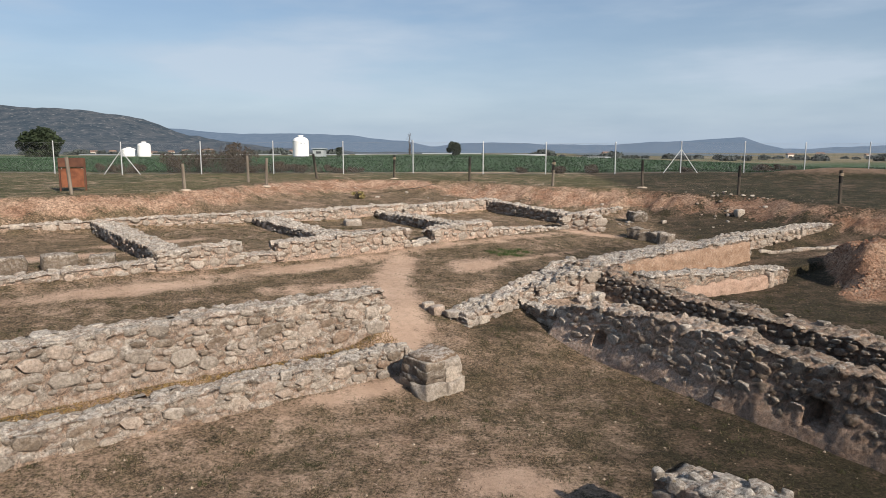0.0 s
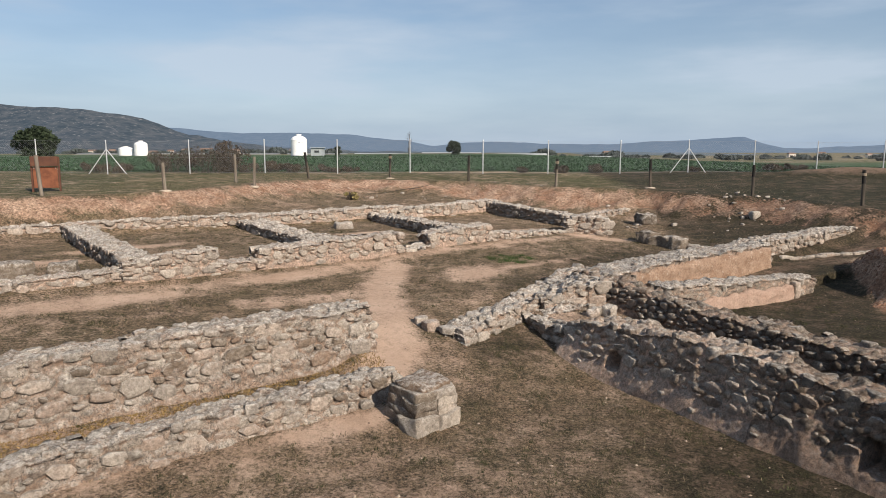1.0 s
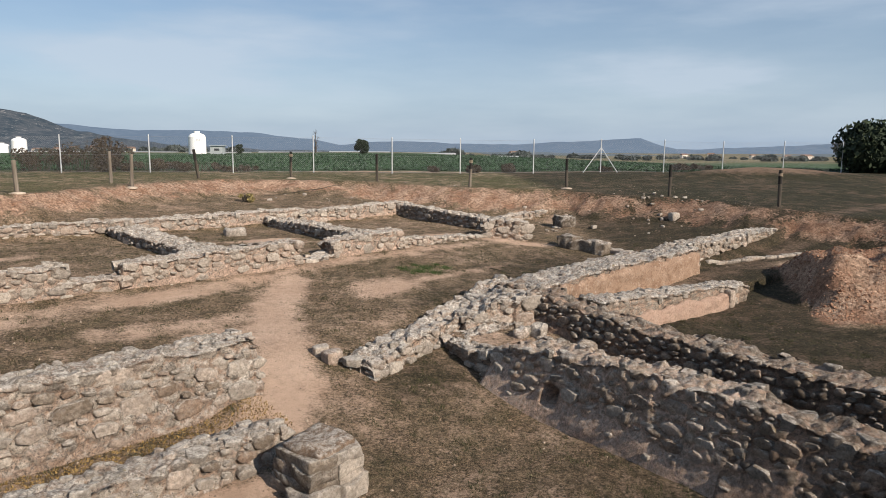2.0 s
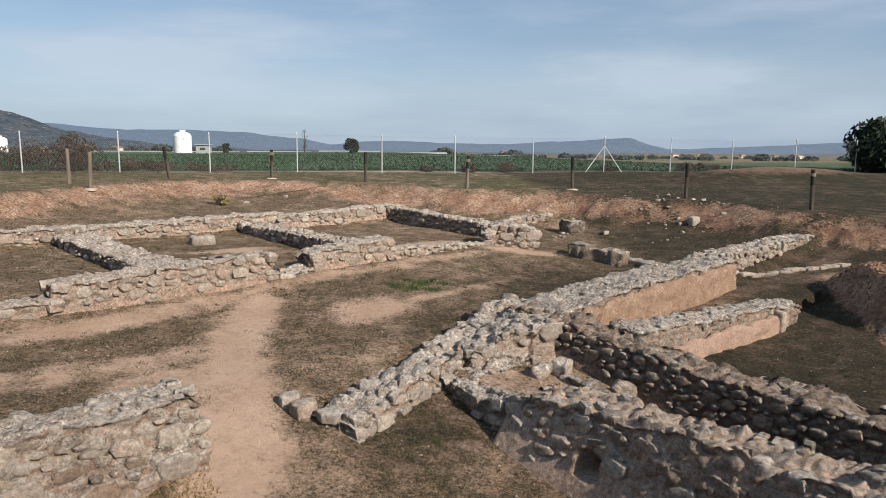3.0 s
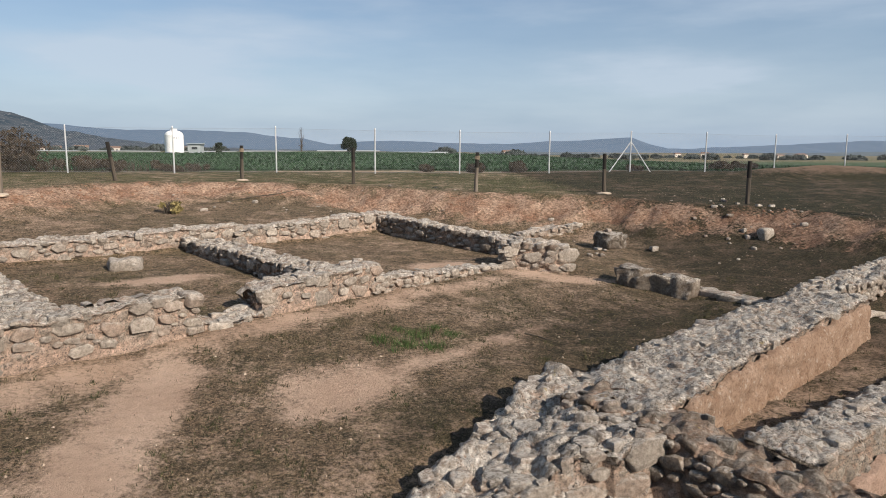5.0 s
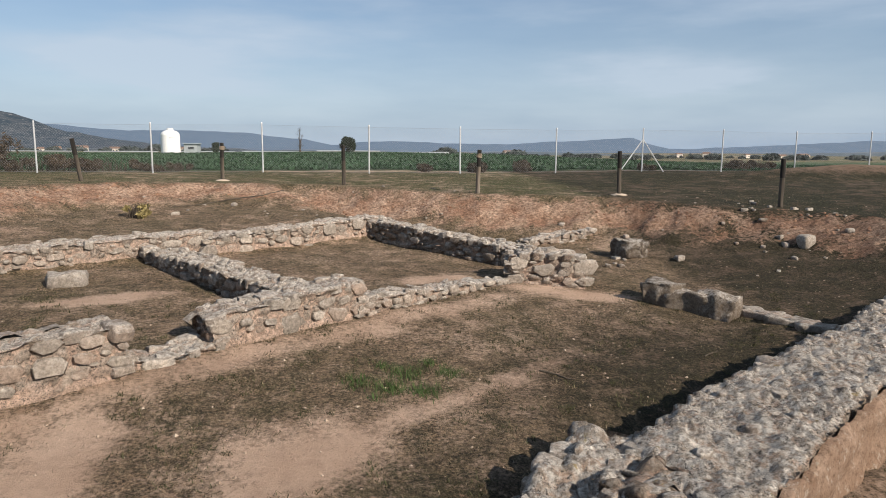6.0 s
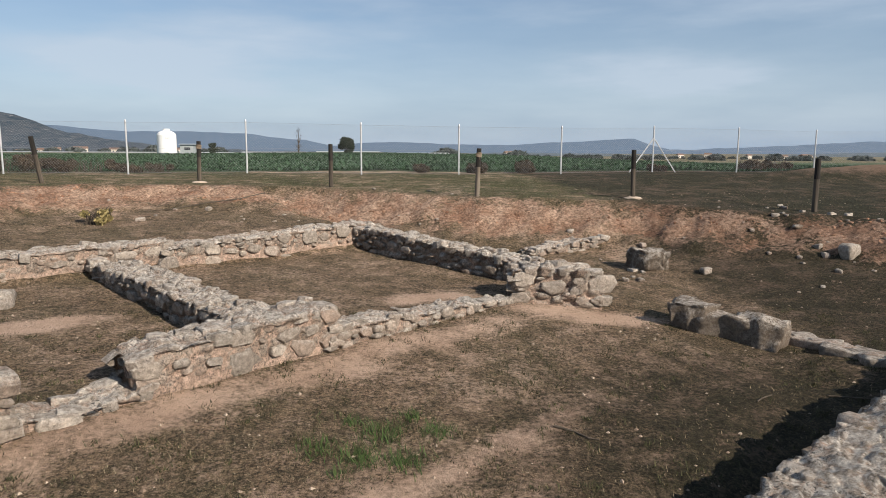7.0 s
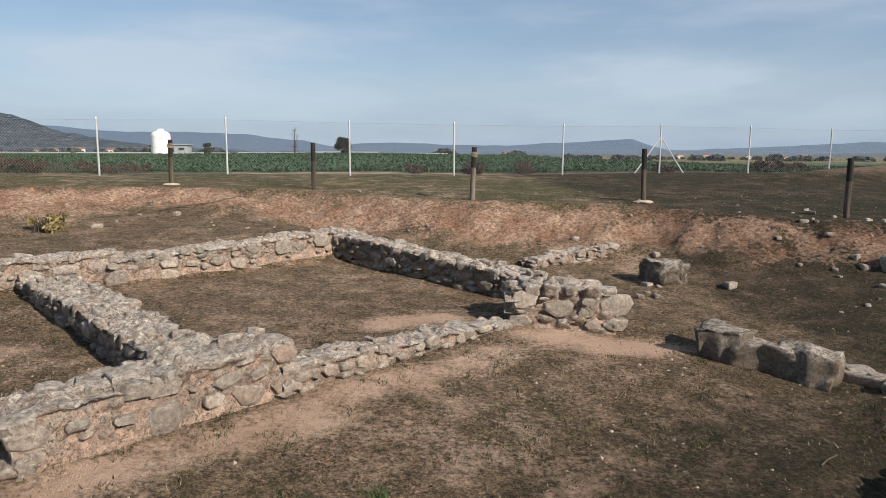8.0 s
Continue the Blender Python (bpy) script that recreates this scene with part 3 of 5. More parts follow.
def ruin_wall(label, pts, thick, seed, core=MASONRY, sizes=SIZES, faces="fbet", top_rough=0.035, holes=(), plaster=0.0, lean=0.0, stones=None,
              wide=None, fall=0.0, cell=6.5, amp=0.045, keep=0.9, top_keep=0.68, name="ruin_wall", top_stones=None, sunk=0.0):
    """A ruined rubble wall. pts run along its front top edge; the wall lies to the left of the way. faces: front, back, ends, top.
    fall: how much lower its back edge is; plaster: height of smooth mortar at its foot."""
    rnd = random.Random(seed)
    at, total = along(pts)
    res = 0.04

    def thickness(a):
        return thick if wide is None else float(np.interp(a, wide[0], wide[1]))

    def crown(a, q=0.0):
        p, w, z = at(a)
        return z - fall * q + top_rough * (noise.noise((a * 2.3, seed * 3.1, q * 2)) * 1.3 + noise.noise((a * 7.0, seed * 1.7, 4 + q * 3)) * 0.9)

    cols = max(6, int(total / res))
    frames_ = []
    for i in range(cols + 1):
        a = total * i / cols
        p, w, _ = at(a)
        out = Vector((w.y, -w.x))
        th = thickness(a)
        inner = p - out * th
        frames_.append((a, p, w, out, th, ground_at(p.x + out.x * 0.1, p.y + out.y * 0.1), ground_at(inner.x - out.x * 0.1, inner.y - out.y * 0.1)))
    deepest = max(max(crown(f[0]) - min(f[5], f[6]) for f in frames_), 0.15) + 0.15
    nf, nt = max(4, int(deepest / res)), max(4, int(thick / res))
    lanes = [(0, j / nf) for j in range(nf)] + [(1, j / nt) for j in range(nt + 1)] + [(2, 1 - (j + 1) / nf) for j in range(nf)]
    k = len(lanes)
    verts, tint, polys = [], [], []
    for a, p, w, out, th, g0, g1 in frames_:
        c0, c1 = crown(a), crown(a, 1.0)
        f0, f1 = min(g0 - 0.12, c0 - 0.06), min(g1 - 0.12, c1 - 0.06)
        end = min(a, total - a)
        for kind, f in lanes:
            if kind == 0:
                z, q, g, c = f0 + (c0 - f0) * f, 0.0, g0, c0
                nrm = Vector((out.x, out.y, 0.0))
                off = out * (lean * max(0.0, 1 - (z - g0) / max(0.1, c0 - g0)) - 0.03)
            elif kind == 1:
                z, q, g, c = crown(a, f), f, g0 - 9, 0
                nrm = Vector((0, 0, 1))
                off = out * 0
            else:
                z, q, g, c = f1 + (c1 - f1) * f, 1.0, g1, c1
                nrm = Vector((-out.x, -out.y, 0.0))
                off = out * 0.03
            if kind == 1:
                rim = min(f, 1 - f) * th
                z -= 0.035 * max(0.0, 1 - rim / 0.10) ** 2
                nrm = (nrm + Vector((out.x, out.y, 0)) * (max(0, 1 - f * th / 0.08) - max(0, 1 - (1 - f) * th / 0.08))).normalized()
            z -= 0.05 * max(0.0, 1 - end / 0.10) ** 2 * (1 if kind == 1 else 0)
            base = Vector((p.x - out.x * th * q + off.x, p.y - out.y * th * q + off.y, z))
            here = Vector((base.x * cell, base.y * cell, base.z * cell * 1.5)) + Vector((seed * 3.3, 0, 0))
            here += noise.noise_vector(here * 0.7) * 0.45
            d, cells_ = noise.voronoi(here)
            gap = min(1.0, (d[1] - d[0]) * 2.6)
            pick = (math.sin(cells_[0].x * 12.9898 + cells_[0].y * 78.233 + cells_[0].z * 37.719) * 43758.5453) % 1.0
            strong = 1.0
            if kind != 1 and plaster:
                strong = min(1.0, max(0.0, (z - g) / plaster - 0.4 + 0.8 * noise.noise(base * 3.0)))
            low = noise.noise(base * 2.6 + Vector((0, 0, seed))) * 0.035 + noise.noise(base * 17) * 0.012
            move = amp * strong * (gap * (0.55 + 0.6 * pick) - 0.55) + low
            if kind == 0:
                for ha, hz, hw, hh in holes:
                    if abs(a - ha) < hw / 2 and abs(z - hz) < hh / 2:
                        move = -0.42
                        gap = 0.0
            verts.append(base + nrm * move)
            tint.append((gap * strong, pick, 1.0 if kind == 1 else 0.0, 1.0))
    for i in range(cols):
        for j in range(k - 1):
            polys.append((i * k + j, (i + 1) * k + j, (i + 1) * k + j + 1, i * k + j + 1))
    polys.append(tuple(range(k)))
    polys.append(tuple(reversed(range(cols * k, cols * k + k))))
    me = mesh_of(name, verts, polys)
    me.color_attributes.new("masonry", "FLOAT_COLOR", "POINT").data.foreach_set("color", np.array(tint).ravel())
    body = part(name, me, core)
    tagged(body, label, "ruin wall", "ruined walls")
    placed = []

    def put(meshes, x, y, z, sx, sy, sz, turn, tip=0.0, nod=0.0):
        placed.append((rnd.choice(meshes), Matrix.LocRotScale((x, y, z), Euler((nod, tip, turn)), (sx, sy, sz))))

    def face(side):
        lo = min(f[5] if side > 0 else f[6] for f in frames_)
        hi = max(crown(f[0], 0 if side > 0 else 1) for f in frames_)
        for mid, up, w, h in darts(rnd, total, max(0.08, hi - lo), sizes, 5, (0.38, 0.72)):
            zc = lo + up
            p, way, _ = at(mid)
            out = Vector((way.y, -way.x)) * side
            if side < 0:
                p = p + out * thickness(mid)
            g = ground_at(p.x + out.x * 0.08, p.y + out.y * 0.08)
            c = crown(mid, 0 if side > 0 else 1)
            if zc + h * 0.42 > c + 0.01 or zc < g - 0.01 or rnd.random() > keep:
                continue
            if zc < g + plaster and rnd.random() < 0.8:
                continue
            if side > 0 and any(abs(mid - ha) < hw / 2 + w * 0.45 and abs(zc - hz) < hh / 2 + h * 0.45 for ha, hz, hw, hh in holes):
                continue
            deep = rnd.uniform(0.14, 0.2)
            f = (zc - g) / max(0.1, c - g)
            p2 = p + out * (rnd.uniform(-0.012, 0.022) - sunk - deep * 0.46 + (lean * (1 - f) if side > 0 else 0))
            put(stones or FACE_STONES, p2.x, p2.y, zc, w * 1.03, deep, h * 1.05, math.atan2(way.y, way.x) + (0 if side > 0 else math.pi) + rnd.uniform(-0.12, 0.12), rnd.uniform(-0.22, 0.22), rnd.uniform(-0.14, 0.14))

    def ends():
        for a, way in ((0.0, -1), (total, 1)):
            p, w, _ = at(a)
            out = Vector((w.y, -w.x))
            th = thickness(a)
            mid = p - out * th / 2
            g = ground_at(mid.x + w.x * way * 0.1, mid.y + w.y * way * 0.1)
            if crown(a) - g < 0.1:
                continue
            for q, up, wd, h in darts(rnd, th, crown(a) - g, sizes, 7, (0.45, 0.8)):
                if up + h * 0.3 > crown(a, q / th) - g or q < wd * 0.25 or q > th - wd * 0.25:
                    continue
                p2 = p - out * q + w * way * rnd.uniform(-0.07, -0.03)
                face_turn = math.atan2(out.y, out.x) + (0 if way < 0 else math.pi)
                put(stones or FACE_STONES, p2.x, p2.y, g + up, wd * 1.05, 0.2, h * 1.08, face_turn + math.pi + rnd.uniform(-0.15, 0.15), rnd.uniform(-0.2, 0.2), rnd.uniform(-0.12, 0.12))

    def top():
        for a, q, wd, dp in darts(rnd, total, thick, (((0.18, 0.32), 14), ((0.10, 0.2), 40)), 5, (0.5, 0.95)):
            if q > thickness(a) - 0.03 or rnd.random() > top_keep:
                continue
            p, w, _ = at(a)
            out = Vector((w.y, -w.x))
            p2 = p - out * min(max(q, dp * 0.38), thickness(a) - dp * 0.38)
            h = rnd.uniform(0.08, 0.14)
            put(top_stones or TOP_STONES, p2.x, p2.y, crown(a, q / thickness(a)) - h * rnd.uniform(0.36, 0.52) + 0.008, wd * 1.04, dp * 1.04, h, math.atan2(w.y, w.x) + rnd.uniform(-0.35, 0.35), rnd.uniform(-0.2, 0.2), rnd.uniform(-0.2, 0.2))

    if "f" in faces:
        face(1)
    if "t" in faces:
        top()
    if "e" in faces:
        ends()
    if "b" in faces:
        face(-1)
    for me, m in placed[:300]:
        st = new("stone", me)
        st.parent = body
        st.matrix_basis = m
    rest = placed[300:]
    if rest:
        vs, fs = [], []
        for me, m in rest:
            o = len(vs)
            vs += [m @ v.co for v in me.vertices]
            fs += [tuple(o + i for i in q.vertices) for q in me.polygons]
        tagged(part("rubble_facing", mesh_of("rubble_facing", vs, fs, False), RUBBLE, body), kind="stuff")
    return body


def wall_sn(label, s0, s1, n, tops, thick, seed, n1=None, **more):
    """A wall along the range of rooms; tops: heights at even steps."""
    n1 = n if n1 is None else n1
    c = len(tops) - 1
    pts = [(*P(s0 + (s1 - s0) * i / c, n + (n1 - n) * i / c), z) for i, z in enumerate(tops)]
    return ruin_wall(label, pts, thick, seed, **more)


def wall_ad(label, ad, tops, thick, seed, **more):
    return ruin_wall(label, [(*Q(*p), z) for p, z in zip(ad, tops)], thick, seed, **more)


# ---- ruins: the range of rooms ----
wall_sn("low footing of pale rubble stone at the turf's edge", -13.0, -6.1, 0.5, [0.12, 0.15, 0.22, 0.3], 0.5, 1, n1=0.2, plaster=0.05)
wall_sn("pale rubble wall stub, lichen on its broken crown", -6.1, -4.35, 0.12, [0.44, 0.52, 0.55], 0.5, 2, plaster=0.1)
wall_sn("low worn threshold of pale rubble between two wall stubs", -4.4, -3.4, 0.1, [0.24, 0.24], 0.48, 3)
wall_sn("broad pale rubble wall, orange mortar showing at its foot", -3.45, 0.1, 0.1, [0.46, 0.5, 0.52, 0.58], 0.52, 4, n1=-0.05, plaster=0.15, keep=1.0)
wall_sn("low worn threshold of earth and pale rubble stones", 0.05, 1.1, 0.0, [0.16, 0.18], 0.48, 5)
wall_sn("pale rubble wall stub with big squared facing stones", 1.05, 3.05, 0.0, [0.48, 0.56, 0.56], 0.55, 6, sizes=BIG, plaster=0.1, n1=0.05, keep=1.0)
wall_sn("low stepped rubble wall of round pale stones", 3.0, 6.1, 0.05, [0.36, 0.30, 0.24, 0.16], 0.42, 7, n1=0.12, sizes=SMALL)
ruin_wall("stout rubble pier of rounded lichened stones", [(3.75, 21.42, 0.54), (4.5, 21.25, 0.60), (4.98, 21.18, 0.50)], 0.62, 8, plaster=0.03, amp=0.08, cell=4.6, sizes=BIG)
wall_sn("long rear wall of pale rubble against the bank", -13, -1.2, 7.2, [0.5, 0.6, 0.66, 0.66], 0.5, 9, n1=5.75, faces="fte")
wall_sn("rear wall of pale rubble, wide and worn on top", -1.25, 3.6, 5.7, [0.62, 0.66, 0.70, 0.72], 0.62, 10, n1=5.05, faces="fte", plaster=0.1)
wall_sn("rear wall of pale rubble with orange mortar", 3.5, 7.4, 4.95, [0.64, 0.72, 0.78], 0.5, 11, n1=4.65, faces="fte", plaster=0.14)
FOOT = [(4.96, 24.67), (6.67, 25.32)]
ruin_wall("low rubble footing at the foot of the bank", [(x, y, ground_at(x, y - 0.1) + 0.17) for x, y in FOOT], 0.42, 12, faces="fte", sizes=SMALL)
ruin_wall("cross wall of dark lichened rubble stones", [(*P(7.0, 4.75), 0.74), (*P(7.0, 2.6), 0.60), (*P(7.05, 0.7), 0.50)], 0.55, 13, stones=DARK_STONES + FACE_STONES[:8], core=MASONRY_GREY, cell=5.0, amp=0.07)
ruin_wall("cross wall of grey lichened rubble", [(*P(2.35, 5.1), 0.52), (*P(2.3, 3.0), 0.50), (*P(2.15, 0.4), 0.50)], 0.62, 14, core=MASONRY_GREY, stones=DARK_STONES[:6] + FACE_STONES, amp=0.065)
ruin_wall("broad cross wall worn flat on top", [(*P(-1.75, 5.8), 0.52), (*P(-1.8, 3.0), 0.46), (*P(-1.95, 0.4), 0.46)], 0.78, 15, core=MASONRY_GREY, top_keep=0.45, stones=DARK_STONES[:6] + FACE_STONES, amp=0.06)
ruin_wall("cross wall of pale rubble, dark on its shaded side", [(*P(-6.2, 6.3), 0.62), (*P(-6.15, 3.0), 0.54), (*P(-6.1, 0.4), 0.50)], 0.62, 16, core=MASONRY_GREY, stones=DARK_STONES[:6] + FACE_STONES)

# ---- ruins: the front walls ----
wall_sn("tall battered retaining wall of big pale facing stones", -11.0, -3.62, -4.6, [0.1, 0.1, 0.12, 0.14, 0.12], 0.62, 17, n1=-4.62, sizes=BIG, lean=0.2, plaster=0.06, keep=0.95, stones=FACE_STONES + DARK_STONES[:7], core=MASONRY_FRONT, cell=5.0, amp=0.06)
wall_sn("low gutter wall of pale rubble, grey on top", -11.0, -4.08, -6.1, [-0.48, -0.48, -0.46, -0.46], 0.46, 18, n1=-6.05, lean=0.1, plaster=0.03, keep=0.95, stones=FACE_STONES + DARK_STONES[:5], core=MASONRY_FRONT, cell=5.6, amp=0.055)

# ---- ruins: the long wall and the drain chambers ----
ruin_wall("rounded nose of a rubble wall with grey lichened stones", [(0.46, 12.1, -0.42), (1.75, 13.65, -0.24), (3.0, 15.05, 0.02), (3.4, 15.5, 0.06)], 0.6, 19, core=MASONRY_GREY, lean=0.06, amp=0.06, cell=5.2, top_rough=0.06, top_keep=0.45)
ruin_wall("broad rubble shoulder where two walls meet", [(1.98, 13.72, -0.20), (2.5, 13.86, -0.05), (3.2, 13.98, 0.08)], 0.85, 29, core=MASONRY_GREY, amp=0.06, cell=5.2, lean=0.1, plaster=0.08, sizes=BIG, top_rough=0.06)
long_wall = wall_ad("long thick rubble wall with an ochre clay face", [(-0.5, -1.66), (-0.1, -1.6), (0.6, -1.5), (1.7, -1.34), (2.6, -1.25), (5.75, -1.08)], [0.02, 0.10, 0.15, 0.22, 0.25, 0.32], 1.15, 20, core=MASONRY_GREY, faces="tbe", wide=((0, 0.4, 1.1, 2.2, 3.2, 6.4), (0.8, 0.95, 1.1, 1.14, 1.1, 1.05)), fall=0.07,
                    amp=0.04, cell=7.5, top_keep=0.14, top_rough=0.045)
wall_ad("far end of the long rubble wall", [(5.7, -0.62), (8.0, -0.6), (10.05, -0.6)], [0.30, 0.36, 0.42], 0.62, 21, core=MASONRY_GREY, amp=0.06)
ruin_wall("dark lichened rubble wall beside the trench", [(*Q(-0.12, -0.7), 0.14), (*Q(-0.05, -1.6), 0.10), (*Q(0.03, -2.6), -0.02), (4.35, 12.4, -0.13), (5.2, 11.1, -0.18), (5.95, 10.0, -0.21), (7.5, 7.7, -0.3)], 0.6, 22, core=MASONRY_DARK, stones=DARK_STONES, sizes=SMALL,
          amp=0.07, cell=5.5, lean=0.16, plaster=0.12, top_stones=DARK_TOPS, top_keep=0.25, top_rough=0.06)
ruin_wall("rubble wall with a drain hole, pink mortar spread at its foot", [(2.2, 12.35, -0.34), (2.5, 11.8, -0.20), (3.25, 10.55, -0.07), (3.98, 9.36, -0.03), (4.14, 9.13, -0.05)], 0.58, 23, core=MASONRY_SHADED, stones=DARK_STONES[:6] + FACE_STONES, lean=0.33, plaster=0.30, sizes=SIZES, sunk=0.03, keep=0.85,
          holes=((1.22, -0.64, 0.24, 0.24),), amp=0.07, cell=5.6, top_stones=DARK_TOPS + TOP_STONES[:6], top_keep=0.4, top_rough=0.07)
# Continues the wall above in the darker rubble and stones.
ruin_wall("dark rubble wall with a square drain hole", [(4.02, 9.31, -0.05), (4.5, 8.6, -0.10), (5.7, 6.7, -0.2)], 0.58, 28, core=MASONRY_DARK, stones=DARK_STONES, faces="fbt", lean=0.35, plaster=0.30, sizes=SIZES, sunk=0.03,
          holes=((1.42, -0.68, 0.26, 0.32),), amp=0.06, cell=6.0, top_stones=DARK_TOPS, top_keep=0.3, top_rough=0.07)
ruin_wall("low broken return wall with mossy ledge", [(1.62, 13.35, -0.46), (1.85, 12.75, -0.44), (2.2, 12.25, -0.38)], 0.36, 24, core=MASONRY_GREY, amp=0.07)
ruin_wall("low ledge of pale rubble against the long wall", [(1.72, 13.15, -0.43), (2.25, 13.45, -0.40), (2.95, 13.8, -0.34)], 0.38, 27, core=MASONRY_GREY, amp=0.07, top_rough=0.05)
plaster_wall = wall_ad("rubble wall with a smooth pink plaster face", [(0.5, -2.66), (2.5, -2.66), (4.9, -2.7)], [0.07, -0.04, -0.14], 0.58, 25, core=MASONRY_GREY, faces="tbe", top_keep=0.5)
ruin_wall("crumbling top of a pale lichened wall", [(4.4, 3.3, -0.24), (2.95, 5.25, -0.28), (2.3, 6.1, -0.34)], 0.5, 26, core=MASONRY_GREY)


def facing(name, ad, z0, tops, thick, material, parent, label, seed):
    """A smooth coat on a wall's face, with a broken upper edge."""
    at, total = along([(*Q(*p), z) for p, z in zip(ad, tops)])
    cols, rows = int(total / 0.06), 10
    vs, fs = [], []
    for i in range(cols + 1):
        p, w, z1 = at(total * i / cols)
        out = Vector((w.y, -w.x))
        z1 += 0.09 * noise.noise((i * 0.16, seed, 0)) + 0.05 * noise.noise((i * 0.7, seed, 2))
        for j in range(rows + 1):
            f = j / rows
            q = 0.05 * noise.noise((p.x * 4, p.y * 4, f * 3 + seed)) + 0.024 * noise.noise((p.x * 13, p.y * 13, f * 9 + seed)) + (thick if f < 0.99 else thick - 0.03)
            vs.append((p.x + out.x * q, p.y + out.y * q, z0 + (z1 - z0) * f))
        vs.append((p.x - out.x * 0.03, p.y - out.y * 0.03, z1 + 0.005))
    r = rows + 2
    for i in range(cols):
        for j in range(r - 1):
            fs.append((i * r + j, (i + 1) * r + j, (i + 1) * r + j + 1, i * r + j + 1))
    fs.append(tuple(range(r)))
    fs.append(tuple(reversed(range(cols * r, cols * r + r))))
    part(name, mesh_of(name, vs, fs), material, parent, label)


facing("clay_face", [(0.62, -1.5), (1.7, -1.36), (2.6, -1.27), (5.6, -1.1)], -0.5, [0.06, 0.12, 0.17, 0.23], 0.045, CLAY, long_wall, "smooth ochre clay face", 1)
facing("plaster_coat", [(1.1, -2.67), (2.5, -2.67), (4.25, -2.70)], -0.72, [-0.30, -0.24, -0.26], 0.05, PLASTER, plaster_wall, "smooth pink plaster", 2)


# ---- fence ----
def tube(bm, p, q, r, sides=8, r2=None):
    p, q = Vector(p), Vector(q)
    turn = (q - p).to_track_quat("Z", "Y").to_matrix().to_4x4()
    g = bmesh.ops.create_cone(bm, cap_ends=True, segments=sides, radius1=r, radius2=r if r2 is None else r2, depth=(q - p).length)
    bmesh.ops.transform(bm, verts=g["verts"], matrix=Matrix.Translation((p + q) / 2) @ turn)
    return g["verts"]


def box(bm, x, y, z, sx, sy, sz, bevel=0.0):
    g = bmesh.ops.create_cube(bm, size=1.0, matrix=Matrix.Translation((x, y, z)) @ Matrix.Diagonal((sx, sy, sz, 1)))
    if bevel:
        bmesh.ops.bevel(bm, geom=list({e for v in g["verts"] for e in v.link_edges}), offset=bevel, segments=2, affect="EDGES")


def fence_y(x):
    return 34.4 + 0.105 * max(0.0, x - 1.0) - 0.0008 * max(0.0, x - 8) ** 2


fence = new("wire_fence")
fence.location = (-5.0, 34.4, 1.4)
tagged(fence, "galvanised chain-link fence on thin white steel posts", "fence", kind="structure")
home = Matrix.Translation(fence.location).inverted()
FENCE_X = [-26.0, -22.8, -19.6, -16.2, -12.2, -8.55, -5.03, -1.51, 2.03, 5.25, 8.89, 12.4, 15.85, 19.2, 22.8, 26.4, 30.0]
BRACED = (-16.2, 12.4)
TALL = 1.56
for fx in FENCE_X:
    g0, fy = ground_at(fx, fence_y(fx)), fence_y(fx)
    bm = bmesh.new()
    tube(bm, (fx, fy, g0 - 0.1), (fx, fy, g0 + TALL + 0.06), 0.026, 10)
    bm.transform(home)
    post = part("post", bm, STEEL, fence)
    bm = bmesh.new()
    tube(bm, (fx, fy, g0 + TALL + 0.05), (fx, fy, g0 + TALL + 0.085), 0.031, 10, 0.02)
    bm.transform(home)
    cap = part("cap", bm, STEEL, post)
    if fx in BRACED:
        for sgn in (-1, 1):
            bm = bmesh.new()
            bx = fx + sgn * 0.95
            tube(bm, (bx, fence_y(bx), ground_at(bx, fence_y(bx)) - 0.05), (fx, fy, g0 + TALL * 0.78), 0.022, 8)
            bm.transform(home)
            part("brace", bm, STEEL, fence)
for f in (0.03, 0.5, 1.0):
    bm = bmesh.new()
    for xa, xb in zip(FENCE_X, FENCE_X[1:]):
        za, zb = ground_at(xa, fence_y(xa)), ground_at(xb, fence_y(xb))
        tube(bm, (xa, fence_y(xa) - 0.03, za + TALL * f), (xb, fence_y(xb) - 0.03, zb + TALL * f), 0.0022, 4)
    bm.transform(home)
    part("tension_wire", bm, WIRE, fence)
vs, fs = [], []
for sgn in (-1, 1):
    fx = -27.0
    while fx < 30.0:
        pts = [(fx, 0.03), (fx + sgn * TALL * 0.97, TALL)]
        o = len(vs)
        for wx, wz in pts:
            cx = min(max(wx, -26), 30)
            gz = ground_at(cx, fence_y(cx))
            for dx, dz in ((0.0012, 0), (-0.0006, 0.001), (-0.0006, -0.001)):
                vs.append((cx + dx + 5.0, fence_y(cx) - 0.035 + dz - 34.4, gz + wz + dz - 1.4))
        fs += [(o, o + 1, o + 4, o + 3), (o + 1, o + 2, o + 5, o + 4), (o + 2, o, o + 3, o + 5)]
        fx += 0.085
tagged(part("wire_mesh", mesh_of("wire_mesh", vs, fs), WIRE, fence), kind="stuff")


